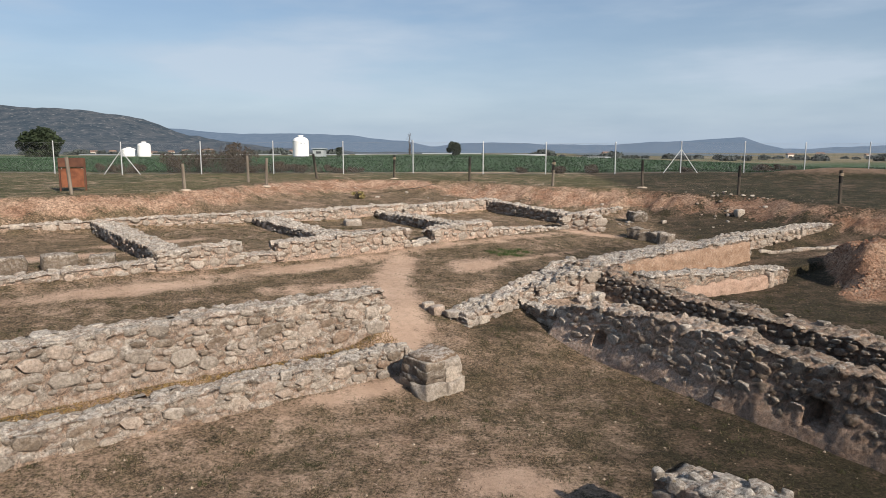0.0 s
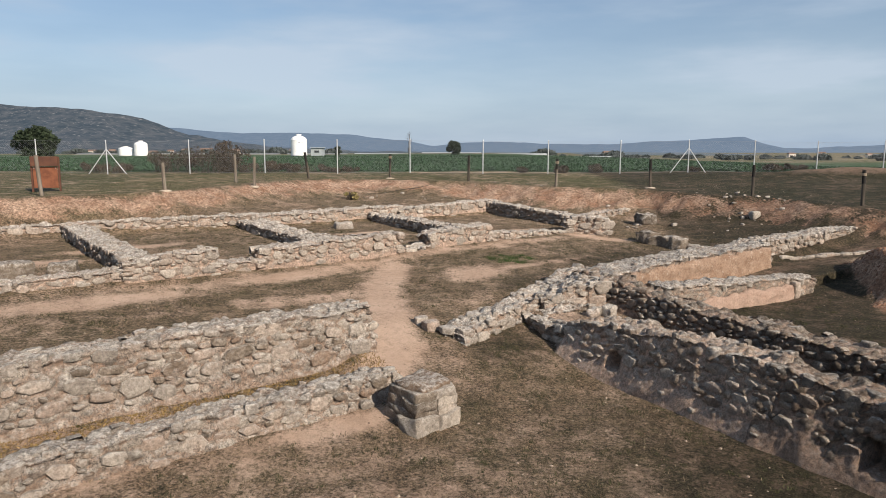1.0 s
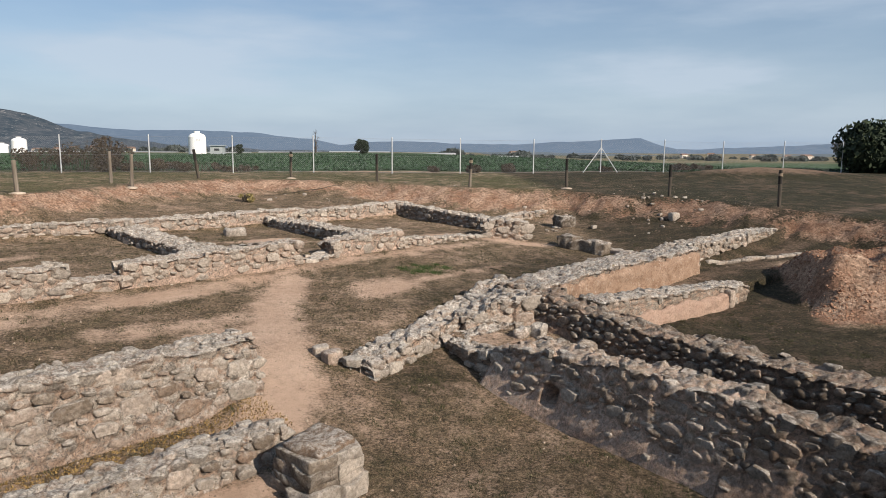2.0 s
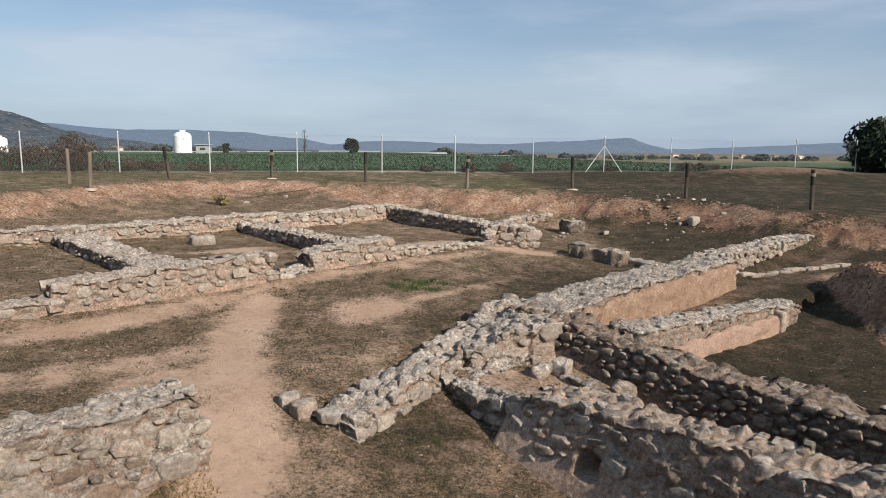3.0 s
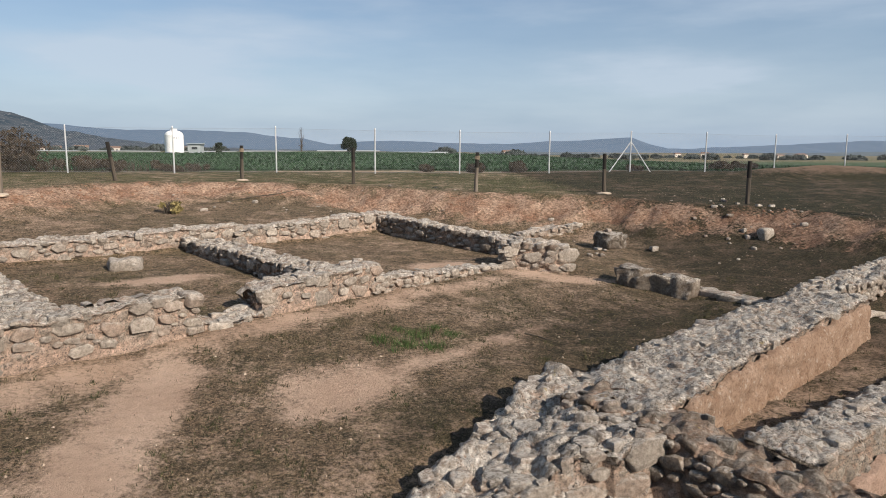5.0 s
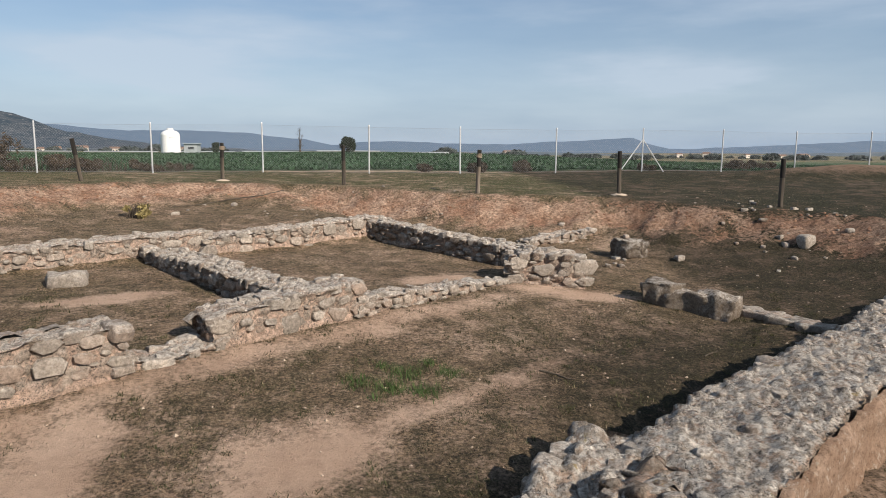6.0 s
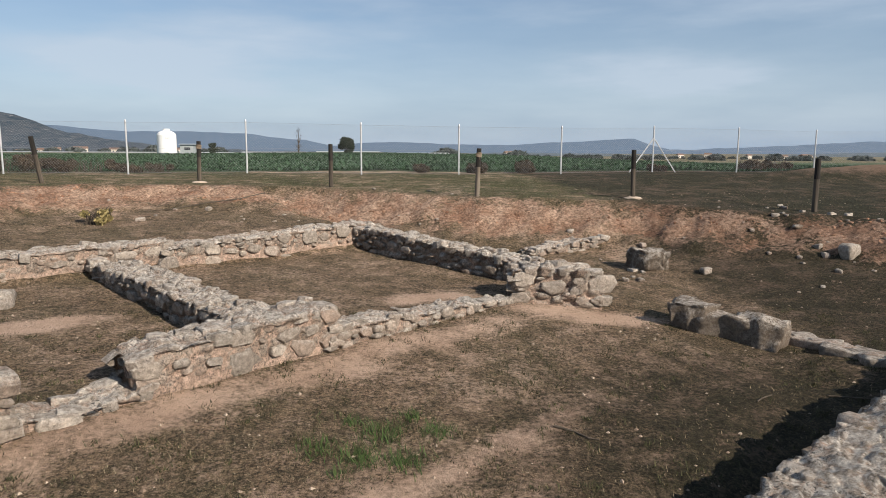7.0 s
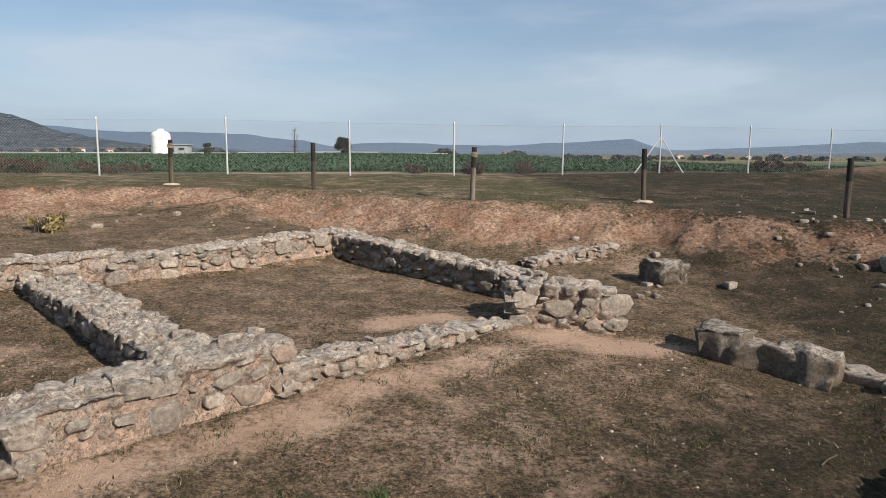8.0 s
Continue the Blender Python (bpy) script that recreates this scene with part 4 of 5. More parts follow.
# ---- wooden posts round the dig ----
def wooden_post(x, y, tall, tip=(0, 0), material=TIMBER, radius=0.055, rope=False, base=False, sleeve=True, label=""):
    z = ground_at(x, y)
    rnd = random.Random(int(x * 100) + 7)
    bm = bmesh.new()
    vs = tube(bm, (0, 0, -0.12), (0, 0, tall), radius, 14, radius * 0.9)
    bmesh.ops.subdivide_edges(bm, edges=[e for e in bm.edges if abs(e.verts[0].co.z - e.verts[1].co.z) > 0.3], cuts=6)
    for v in bm.verts:
        k = 1 + 0.10 * noise.noise((v.co.x * 30, v.co.y * 30, v.co.z * 2 + x)) + 0.03 * noise.noise((v.co.z * 9, x, 0))
        v.co.x, v.co.y = v.co.x * k, v.co.y * k
    post = part("wooden_post", bm, material)
    for f in post.data.polygons:
        f.use_smooth = True
    post.matrix_world = pose(x, y, z, tip[0], tip[1], rnd.uniform(0, 180))
    tagged(post, label or "dark weathered round timber post at the rim of the dig", "post", "posts round the dig")
    if sleeve:
        bm = bmesh.new()
        tube(bm, (0, 0, tall * 0.62), (0, 0, tall + 0.006), radius * 1.0, 14, radius * 0.95)
        part("tarred_head", bm, TAR, post, "blackened post head")
    if rope:
        for i in range(4):
            bm = bmesh.new()
            ring = [(math.cos(q * math.tau / 20) * radius * 1.12, math.sin(q * math.tau / 20) * radius * 1.12, tall * 0.84 + 0.022 * i + 0.008 * math.sin(q * math.tau / 20 + i)) for q in range(20)]
            for p, q in zip(ring, ring[1:] + ring[:1]):
                tube(bm, p, q, 0.011, 6)
            part("rope_coil", bm, ROPE, post, "frayed rope wound round the post")
    if base:
        bm = bmesh.new()
        bmesh.ops.create_icosphere(bm, subdivisions=3, radius=1.0)
        for v in bm.verts:
            v.co = Vector((v.co.x * 0.2, v.co.y * 0.16, v.co.z * 0.05)) * (1 + 0.15 * noise.noise(v.co * 2 + Vector((x, 0, 0))))
        part("footing", bm, CONCRETE, post, "rough concrete footing")
    return post


wooden_post(-10.85, 19.8, 1.1, (2, -3), TIMBER_GREY, sleeve=False, label="bleached grey timber post near the rusted sign")
wooden_post(-8.28, 21.75, 0.86, (0, -2), TIMBER_GREY, base=True, sleeve=False, label="short grey timber post in a pale footing")
wooden_post(-7.7, 26.9, 1.05, (0, 8), TIMBER_GREY, sleeve=False, label="leaning grey timber post near the bank")
wooden_post(-6.6, 25.4, 1.05, (0, -4), TIMBER_GREY, base=True, sleeve=False, label="grey timber post in a pale footing")
wooden_post(-5.45, 29.4, 1.08, (0, -9), TIMBER, label="dark timber post leaning over the bank")
wooden_post(-2.2, 30.7, 1.05, (0, 1), TIMBER, base=True, rope=True, label="dark timber post with old rope and pale footing")
wooden_post(1.16, 29.7, 1.06, (0, -1), TIMBER, label="dark timber post with a blackened head")
wooden_post(4.42, 27.4, 1.06, (0, 3), TIMBER_GREY, rope=True, label="pale timber post with frayed rope round its head")
wooden_post(7.92, 27.0, 1.08, (0, 1), TIMBER, base=True)
wooden_post(10.85, 24.9, 1.06, (0, 0), TIMBER)
wooden_post(12.63, 21.55, 1.06, (0, 2), TIMBER, rope=True, label="dark timber post with rope hanging from its head")


def info_sign(x, y, turn):
    z = ground_at(x, y)
    sign = new("information_sign")
    sign.matrix_world = pose(x, y, z, 0, 0, turn)
    tagged(sign, "rusted steel information sign seen from behind", "sign")
    bm = bmesh.new()
    box(bm, 0, 0, 0.44, 0.68, 0.03, 0.64, 0.006)
    part("panel", bm, CORTEN, sign)
    bm = bmesh.new()
    box(bm, 0, -0.035, 0.92, 0.76, 0.10, 0.30, 0.008)
    part("hood", bm, CORTEN_DARK, sign, "dark sloping sign hood")
    for sx in (-0.38, 0.38):
        bm = bmesh.new()
        box(bm, sx, 0.01, 0.48, 0.05, 0.06, 1.15, 0.008)
        part("leg", bm, CORTEN_DARK, sign)
    for sx in (-0.3, 0.3):
        bm = bmesh.new()
        box(bm, sx, -0.022, 0.72, 0.02, 0.012, 0.02)
        part("bolt", bm, STEEL, sign)


info_sign(-11.95, 21.95, 12)


# ---- pillar and loose blocks ----
def rough_block(x, y, z, sx, sy, sz, turn, seed, material, rough=0.10, cuts=5, tilt=(0, 0), name="stone_block", label="", category="stone", top=True, soft=0.22):
    bm = bmesh.new()
    bmesh.ops.create_cube(bm, size=1.0)
    bmesh.ops.subdivide_edges(bm, edges=bm.edges[:], cuts=cuts, use_grid_fill=True)
    for v in bm.verts:
        b = v.co.copy()
        v.co = b.lerp(b.normalized() * 0.6, soft)
        v.co = Vector((v.co.x * sx, v.co.y * sy, v.co.z * sz))
        k = noise.noise_vector(v.co * 3.2 + Vector((seed * 3.7, 0, 0))) * rough + noise.noise_vector(v.co * 9 + Vector((seed, 5, 0))) * rough * 0.35
        v.co += k * min(sx, sy, sz) * 1.6
    ob = part(name, bm, material)
    ob.data.polygons.foreach_set("use_smooth", [True] * len(ob.data.polygons))
    ob.matrix_world = pose(x, y, z, tilt[0], tilt[1], turn)
    if top:
        tagged(ob, label, category)
    return ob


pillar = new("stone_pillar")
pz = ground_at(-0.2, 9.5)
pillar.matrix_world = pose(-0.17, 9.62, pz, 0, 0, 38)
tagged(pillar, "square pillar base of big weathered stone blocks", "pillar")
rnd = random.Random(5)
for zc, h, grid in ((0.05, 0.20, 2), (0.19, 0.12, 3), (0.31, 0.12, 2), (0.42, 0.11, 3)):
    cells_ = [(-0.16, -0.16), (0.16, -0.16), (-0.16, 0.16), (0.16, 0.16)] if grid == 2 else [(-0.15, 0.0), (0.16, -0.15), (0.16, 0.16)]
    for i, (cx, cy) in enumerate(cells_):
        w = 0.31 if grid == 2 else (0.33 if i == 0 else 0.31)
        d = 0.31 if grid == 2 else (0.60 if i == 0 else 0.30)
        grow = 1.12 if zc < 0.1 else 1.0
        ob = rough_block(cx * grow, cy * grow, zc, w * 1.06 * grow, d * 1.04 * grow, h * 1.08, rnd.uniform(-3, 3), 40 + i + int(zc * 100), STONE if i % 2 or zc < 0.1 else BOULDER, 0.2, 7, name="block", top=False, soft=0.12)
        ob.parent = pillar
top_ob = rough_block(0, 0, 0.48, 0.52, 0.54, 0.12, 8, 61, BOULDER, 0.28, 7, name="capping", top=False)
top_ob.parent = pillar
top_ob["label"] = "cracked lichened capping stone"


def on_ground(x, y, sx, sy, sz, turn, seed, material, label, sink=0.2, **more):
    return rough_block(x, y, ground_at(x, y) + sz * (0.5 - sink), sx, sy, sz, turn, seed, material, label=label, **more)


on_ground(5.93, 20.53, 0.52, 0.46, 0.37, -46, 71, BOULDER, "dark weathered ashlar block lying in the turf", rough=0.16, cuts=8, soft=0.15, sink=0.1)
on_ground(6.22, 20.2, 0.64, 0.40, 0.29, -46, 72, BOULDER, "long low weathered block between two others", rough=0.18, cuts=8, soft=0.15, sink=0.1)
on_ground(6.52, 19.91, 0.56, 0.46, 0.37, -46, 73, BOULDER, "weathered sandstone block with a pale end", rough=0.15, cuts=8, soft=0.15, sink=0.1)
on_ground(6.84, 23.72, 0.62, 0.46, 0.38, -24, 74, BOULDER, "lone boulder split dark and pale in the turf", rough=0.22, sink=0.2, cuts=8, soft=0.14)
on_ground(-2.85, 21.35, 0.52, 0.32, 0.24, 10, 75, STONE, "pale loose stone lying on the room's turf floor", rough=0.2, soft=0.4)
on_ground(2.95, 15.72, 0.34, 0.26, 0.30, 20, 83, BOULDER, "grey lichened stone beside the long wall", rough=0.14, soft=0.4)
on_ground(2.72, 15.55, 0.28, 0.24, 0.22, 60, 84, BOULDER, "small grey stone beside the long wall", rough=0.14, soft=0.45)
on_ground(10.03, 22.85, 0.30, 0.24, 0.24, 15, 76, STONE, "pale round stone sticking out of the bank", rough=0.12, soft=0.5)
on_ground(-7.9, 13.75, 0.62, 0.42, 0.42, 38, 77, BOULDER, "squared ashlar block beside the low footing", rough=0.06)
on_ground(-8.7, 13.2, 0.8, 0.42, 0.40, 38, 78, BOULDER, "long squared ashlar block at the low footing", rough=0.06)
on_ground(-7.2, 14.2, 0.46, 0.40, 0.30, 20, 79, BOULDER, "broken grey block beside the low footing", rough=0.14)
on_ground(-0.28, 12.72, 0.22, 0.18, 0.16, 15, 80, STONE, "small pale stone beside the path", rough=0.1)
on_ground(-0.12, 12.52, 0.24, 0.2, 0.18, 35, 81, STONE, "small brown stone beside the path", rough=0.1)
on_ground(7.42, 15.22, 0.16, 0.22, 0.34, 30, 82, STONE, "upright stone at the end of the plaster face", rough=0.1, sink=-0.05)
for i in range(15):
    rnd2 = random.Random(700 + i)
    x, y = 8.76 + 0.1686 * i + rnd2.uniform(-0.04, 0.04), 18.19 + 0.0164 * i + rnd2.uniform(-0.03, 0.03)
    on_ground(x, y, rnd2.uniform(0.24, 0.4), rnd2.uniform(0.12, 0.18), 0.08, 10 + rnd2.uniform(-15, 15), 90 + i, STONE, "flat pale kerb stone set in the turf", sink=0.25, rough=0.25, soft=0.3)
for i in range(9):
    x, y = 6.94 + 0.050 * i, 19.98 + -0.143 * i
    on_ground(x + 0.06 * math.sin(i * 2.3), y, 0.38 + 0.12 * math.sin(i * 4.1), 0.26, 0.11, -42 + 25 * math.sin(i * 1.9), 100 + i, STONE, "flat worn footing stone in a pale line", sink=0.32, rough=0.2)
for i in range(70):
    rnd2 = random.Random(900 + i)
    s_ = rnd2.uniform(-8, 9)
    base_pt = [(5.2 + rnd2.uniform(0, 6), 26.8 - rnd2.uniform(0, 4.5)), (-5 + rnd2.uniform(0, 9), 27.6 + rnd2.uniform(-1.5, 1.2)), (rnd2.uniform(7.5, 11.2), rnd2.uniform(21.5, 25))][i % 3]
    k = 0.035 + (0.12 if i % 3 == 0 else 0.08) * rnd2.random() ** 2
    on_ground(*base_pt, k * 1.4, k * 1.1, k * 0.8, rnd2.uniform(0, 180), 200 + i, STONE if i % 4 else BOULDER, "loose pale field stone on the clay bank", sink=0.34, rough=0.34, cuts=4, soft=0.35)

rnd2 = random.Random(31)
for i in range(20):
    f = rnd2.random()
    x, y = 2.95 + 0.75 * f + rnd2.uniform(-0.16, 0.16), 13.45 - 1.0 * f + rnd2.uniform(-0.2, 0.2)
    k = 0.12 + 0.16 * rnd2.random() ** 2
    on_ground(x, y, k * 1.15, k, k * 0.9, rnd2.uniform(0, 180), 400 + i, STONE_DARK_TOP if i % 3 else STONE_TOP, "fallen lichened stone lying in the trench", sink=0.25, rough=0.3, cuts=6, soft=0.6, tilt=(rnd2.uniform(-20, 20), rnd2.uniform(-20, 20)))

# ---- fields, tanks and buildings ----
def water_tank(x, y, r, tall, label):
    z = 1.35
    tank = new("silo")
    tank.matrix_world = pose(x, y, z - 0.2)
    tagged(tank, label, "silo", "white silos")
    bm = bmesh.new()
    rings = [(r, 0), (r, tall * 0.78), (r * 0.99, tall * 0.80), (r * 0.90, tall * 0.87), (r * 0.66, tall * 0.93), (r * 0.34, tall * 0.965), (r * 0.30, tall)]
    rows = []
    for rr, zz in rings:
        rows.append([bm.verts.new((rr * math.cos(q * math.tau / 28), rr * math.sin(q * math.tau / 28), zz)) for q in range(28)])
    for ra, rb in zip(rows, rows[1:]):
        for q in range(28):
            bm.faces.new((ra[q], ra[(q + 1) % 28], rb[(q + 1) % 28], rb[q]))
    bm.faces.new(rows[-1])
    part("shell", bm, WHITE, tank)
    for f in (0.2, 0.4, 0.6, 0.78):
        bm = bmesh.new()
        tube(bm, (0, 0, tall * f - 0.04), (0, 0, tall * f + 0.04), r * 1.012, 28)
        part("hoop", bm, WHITE, tank)
    bm = bmesh.new()
    tube(bm, (0, 0, tall * 0.99), (0, 0, tall * 1.03), r * 0.36, 16)
    part("lid", bm, WHITE, tank)
    return tank


t1 = water_tank(-25.3, 121.8, 1.4, 4.1, "tall white silo standing beyond the green field")
bm = bmesh.new()
tube(bm, (0, 0, 0), (0, 0, 0.55), 1.46, 28)
part("plinth", bm, plain("blue_painted_plinth", (0.03, 0.05, 0.11), (0.05, 0.075, 0.15), 2, 0.6), t1, "dark blue plinth")
for i in range(4):
    bm = bmesh.new()
    box(bm, 0.2 + 0.22 * i, -1.33 + 0.03 * i * i, 2.8, 0.14, 0.1, 0.26)
    part("lettering_bar", bm, GREY_BAR, t1)
water_tank(-61.6, 141.0, 1.3, 3.3, "white silo beside a lower one past the field")
water_tank(-65.2, 142.0, 1.4, 2.2, "low broad white silo past the field")


def shed(x, y, sx, sy, tall, turn, label, wall=HOUSE_WALL, roof=HOUSE_ROOF, ridge=0.8, windows=2, name="farmhouse", z=None):
    z = ground_at(x, y) if z is None else z
    h = new(name)
    h.matrix_world = pose(x, y, z, 0, 0, turn)
    tagged(h, label, "building")
    bm = bmesh.new()
    box(bm, 0, 0, tall / 2 - 0.5, sx, sy, tall + 1)
    part("wall", bm, wall, h)
    bm = bmesh.new()
    o = 0.25
    v = [bm.verts.new(p) for p in ((-sx / 2 - o, -sy / 2 - o, tall), (sx / 2 + o, -sy / 2 - o, tall), (sx / 2 + o, sy / 2 + o, tall), (-sx / 2 - o, sy / 2 + o, tall), (-sx / 2 - o, 0, tall + ridge), (sx / 2 + o, 0, tall + ridge))]
    for f in ((0, 1, 5, 4), (2, 3, 4, 5), (0, 4, 3), (1, 2, 5), (3, 2, 1, 0)):
        bm.faces.new([v[i] for i in f])
    part("roof", bm, roof, h)
    for i in range(windows):
        bm = bmesh.new()
        box(bm, -sx / 2 + sx * (i + 0.5) / windows, -sy / 2 - 0.02, tall * 0.55, min(1.0, sx / windows * 0.4), 0.08, tall * 0.28)
        part("window", bm, GLASS_DARK, h)


shed(-21.3, 118.0, 2.0, 2.0, 1.3, 0, "small grey sheet-metal shed by the silo", SHED_WALL, SHED_WALL, 0.15, 1, "shed")
for i in range(8):
    tx = -95 + i * 19.5
    bm = bmesh.new()
    for j in range(9):
        a0, a1 = math.pi * j / 9, math.pi * (j + 1) / 9
        q = [bm.verts.new((sx, 2.6 * math.cos(b), 0.5 * math.sin(b))) for sx, b in ((-8.7, a0), (8.7, a0), (8.7, a1), (-8.7, a1))]
        bm.faces.new(q)
    for sx in (-8.7, 8.7):
        bm.faces.new([bm.verts.new((sx, 2.6 * math.cos(math.pi * j / 9), 0.5 * math.sin(math.pi * j / 9))) for j in range(10)])
    bmesh.ops.remove_doubles(bm, verts=bm.verts[:], dist=0.001)
    t = part("greenhouse", bm, TUNNEL)
    t.matrix_world = pose(tx, 196 + i * 1.5, ground_at(tx, 196 + i * 1.5) - 0.3)
    tagged(t, "long low white film greenhouse on the far plain", "greenhouse", "far greenhouses")
rnd3 = random.Random(77)
for i in range(14):
    hx = rnd3.uniform(-320, 420)
    hy = rnd3.uniform(430, 620)
    size = rnd3.uniform(4, 8)
    shed(hx, hy, size, size * 0.7, rnd3.uniform(2.0, 3.2), rnd3.uniform(-30, 30), rnd3.choice(("far pale rendered farmhouse with a clay roof", "far white farm building on the plain")), windows=3, ridge=1.3)


# ---- plants ----
def leaf_cloud(name, blobs, count, size, material, seed, parent=None, upward=0.0):
    """A crown of many small leaf cards, thicker at the clumps."""
    r = np.random.RandomState(seed)
    vs, fs = [], []
    weights = np.array([b[3] ** 2 for b in blobs])
    picks = r.choice(len(blobs), count, p=weights / weights.sum())
    for k in picks:
        bx, by, bz, br, sq = blobs[k]
        d = r.normal(size=3)
        d /= np.linalg.norm(d)
        q = br * (0.55 + 0.5 * r.rand() ** 0.7)
        c = np.array((bx, by, bz)) + d * q * np.array((1, 1, sq))
        e1 = r.normal(size=3)
        e1[2] += upward * 2
        e1 /= np.linalg.norm(e1)
        e2 = np.cross(e1, r.normal(size=3))
        e2 /= np.linalg.norm(e2)
        s = size * (0.6 + 0.8 * r.rand())
        o = len(vs)
        vs += [c - e1 * s, c + e2 * s * 0.45, c + e1 * s, c - e2 * s * 0.45]
        fs.append((o, o + 1, o + 2, o + 3))
    return part(name, mesh_of(name, vs, fs, False), material, parent)


def tree(x, y, tall, spread, seed, material, label, leaf=0.3, count=2600, category="tree", squat=0.8, z=None, name="tree", low=0.08):
    z = ground_at(x, y) if z is None else z
    r = random.Random(seed)
    t = new(name)
    t.matrix_world = pose(x, y, z)
    tagged(t, label, category)
    bm = bmesh.new()
    tube(bm, (0, 0, -0.3), (0, 0, tall * 0.45), tall * 0.035, 8, tall * 0.022)
    blobs = []
    for i in range(16):
        a, f = r.uniform(0, math.tau), r.uniform(low, 0.95)
        rad = spread * (1 - abs(f - 0.5) * 1.1) * r.uniform(0.25, 0.62)
        p = Vector((math.cos(a) * rad, math.sin(a) * rad, tall * f))
        tube(bm, (0, 0, tall * f * 0.45), p, tall * 0.012, 5, tall * 0.004)
        blobs.append((p.x, p.y, p.z, spread * r.uniform(0.22, 0.40), squat))
    part("trunk", bm, BARK, t)
    leaf_cloud("crown", blobs, count, leaf, material, seed, t)
    return t


tree(-75.5, 128, 5.0, 5.0, 1, LEAF_DARK, "dense dark evergreen tree at the field's far edge", 0.34, 5200)
tree(1.8, 112, 2.1, 1.55, 2, LEAF_DARK, "small dark round evergreen tree in the field", 0.13, 3000)
tree(-18.0, 119, 1.5, 1.0, 3, LEAF_DARK, "dark shrub beside the small shed", 0.12, 1400, "shrub", name="shrub")
tree(29.2, 36.4, 2.6, 3.9, 4, LEAF_DARK, "broad dark pine tree beyond the fence", 0.15, 14000)
tree(-6.7, 138.0, 4.6, 1.2, 5, LEAF_BROWN, "thin bare sapling in the field", 0.05, 500, "sapling", name="sapling")


def bramble(x, y, wide, tall, seed, material=LEAF_BROWN, label="leafless brown bramble thicket along the fence", count=1500, leaf=0.07):
    r = random.Random(seed)
    b = new("bramble")
    b.matrix_world = pose(x, y, ground_at(x, y))
    tagged(b, label, "bush", "bushes at the fence")
    vs, fs = [], []
    for i in range(70):
        a, lean_ = r.uniform(0, math.tau), r.uniform(0.1, 0.8)
        x0, y0 = r.uniform(-wide, wide) * 0.6, r.uniform(-0.4, 0.4)
        h = tall * r.uniform(0.5, 1.15)
        p = [(x0, y0, -0.05), (x0 + math.cos(a) * lean_ * h * 0.35, y0 + math.sin(a) * lean_ * h * 0.35, h * 0.6), (x0 + math.cos(a) * lean_ * h * 0.9, y0 + math.sin(a) * lean_ * h * 0.9, h * r.uniform(0.8, 1.0))]
        for q, w in zip(zip(p, p[1:]), (0.011, 0.007)):
            o = len(vs)
            for e in q:
                vs += [(e[0] - w, e[1], e[2]), (e[0] + w * 0.5, e[1] + w, e[2]), (e[0] + w * 0.5, e[1] - w, e[2])]
            fs += [(o, o + 1, o + 4, o + 3), (o + 1, o + 2, o + 5, o + 4), (o + 2, o, o + 3, o + 5)]
    part("cane_tangle", mesh_of("cane_tangle", vs, fs), BARK, b)
    blobs = [(r.uniform(-wide, wide) * 0.8, r.uniform(-0.4, 0.4), tall * r.uniform(0.25, 0.7), tall * r.uniform(0.25, 0.42), 0.8) for _ in range(9)]
    leaf_cloud("foliage", blobs, count, leaf, material, seed, b, 0.4)


for i, (bx, by, bw, bt) in enumerate(((-13.5, 36.4, 1.6, 1.1), (-11.4, 36.2, 1.5, 1.5), (-9.3, 36.5, 1.5, 0.6), (-7.2, 36.3, 1.4, 0.45), (-5.2, 36.6, 1.2, 0.35), (-17.5, 36.6, 1.6, 0.6),
                                    (6.1, 36.3, 0.3, 0.42), (7.9, 36.5, 0.34, 0.46), (4.2, 36.5, 0.25, 0.28), (17.9, 38.4, 0.7, 0.5), (19.6, 38.8, 0.6, 0.45), (13.1, 36.6, 0.3, 0.28))):
    bramble(bx, by, bw, bt, 30 + i)
tree(-11.1, 36.6, 1.75, 0.85, 9, LEAF_BROWN, "scrubby brown leafless shrub behind the fence", 0.07, 1300, "shrub", name="shrub")
bramble(-3.3, 26.6, 0.22, 0.26, 61, YELLOW_BUSH, "small yellow dry bush at the foot of the bank", 400, 0.05)

# far woods and hedges as one mass each
r4 = np.random.RandomState(3)
blobs = []
for i in range(150):
    far = r4.uniform(215, 420)
    side = r4.uniform(-0.62, 0.95)
    if -0.15 < side < 0.12:
        continue
    hx, hy = side * far, far
    blobs.append((hx, hy, ground_at(hx, hy) + r4.uniform(0.1, 0.9), r4.uniform(1.2, 3.2), 0.5))
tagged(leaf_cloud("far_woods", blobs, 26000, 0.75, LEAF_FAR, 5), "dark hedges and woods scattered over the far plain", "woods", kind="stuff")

# rows of leafy crop in the field
r5 = np.random.RandomState(8)
vs, fs = [], []
for i in range(80000):
    cy = 37.6 + 62 * r5.rand() ** 1.7
    cx = r5.uniform(-0.75, 0.62) * (cy + 8)
    if cx > 24 + 0.2 * cy:
        continue
    cy = round(cy / 0.45) * 0.45 + r5.uniform(-0.09, 0.09)
    a, s = r5.uniform(0, math.tau), r5.uniform(0.07, 0.15) * (1 + (cy - 38) * 0.012)
    tilt = r5.uniform(0.3, 1.1)
    d = np.array((math.cos(a) * math.cos(tilt), math.sin(a) * math.cos(tilt), math.sin(tilt)))
    e = np.array((-math.sin(a), math.cos(a), 0)) * 0.36
    vs.append((cx, cy, d * s, e * s))
gz = height(np.array([v[0] for v in vs]), np.array([v[1] for v in vs]))
pts = []
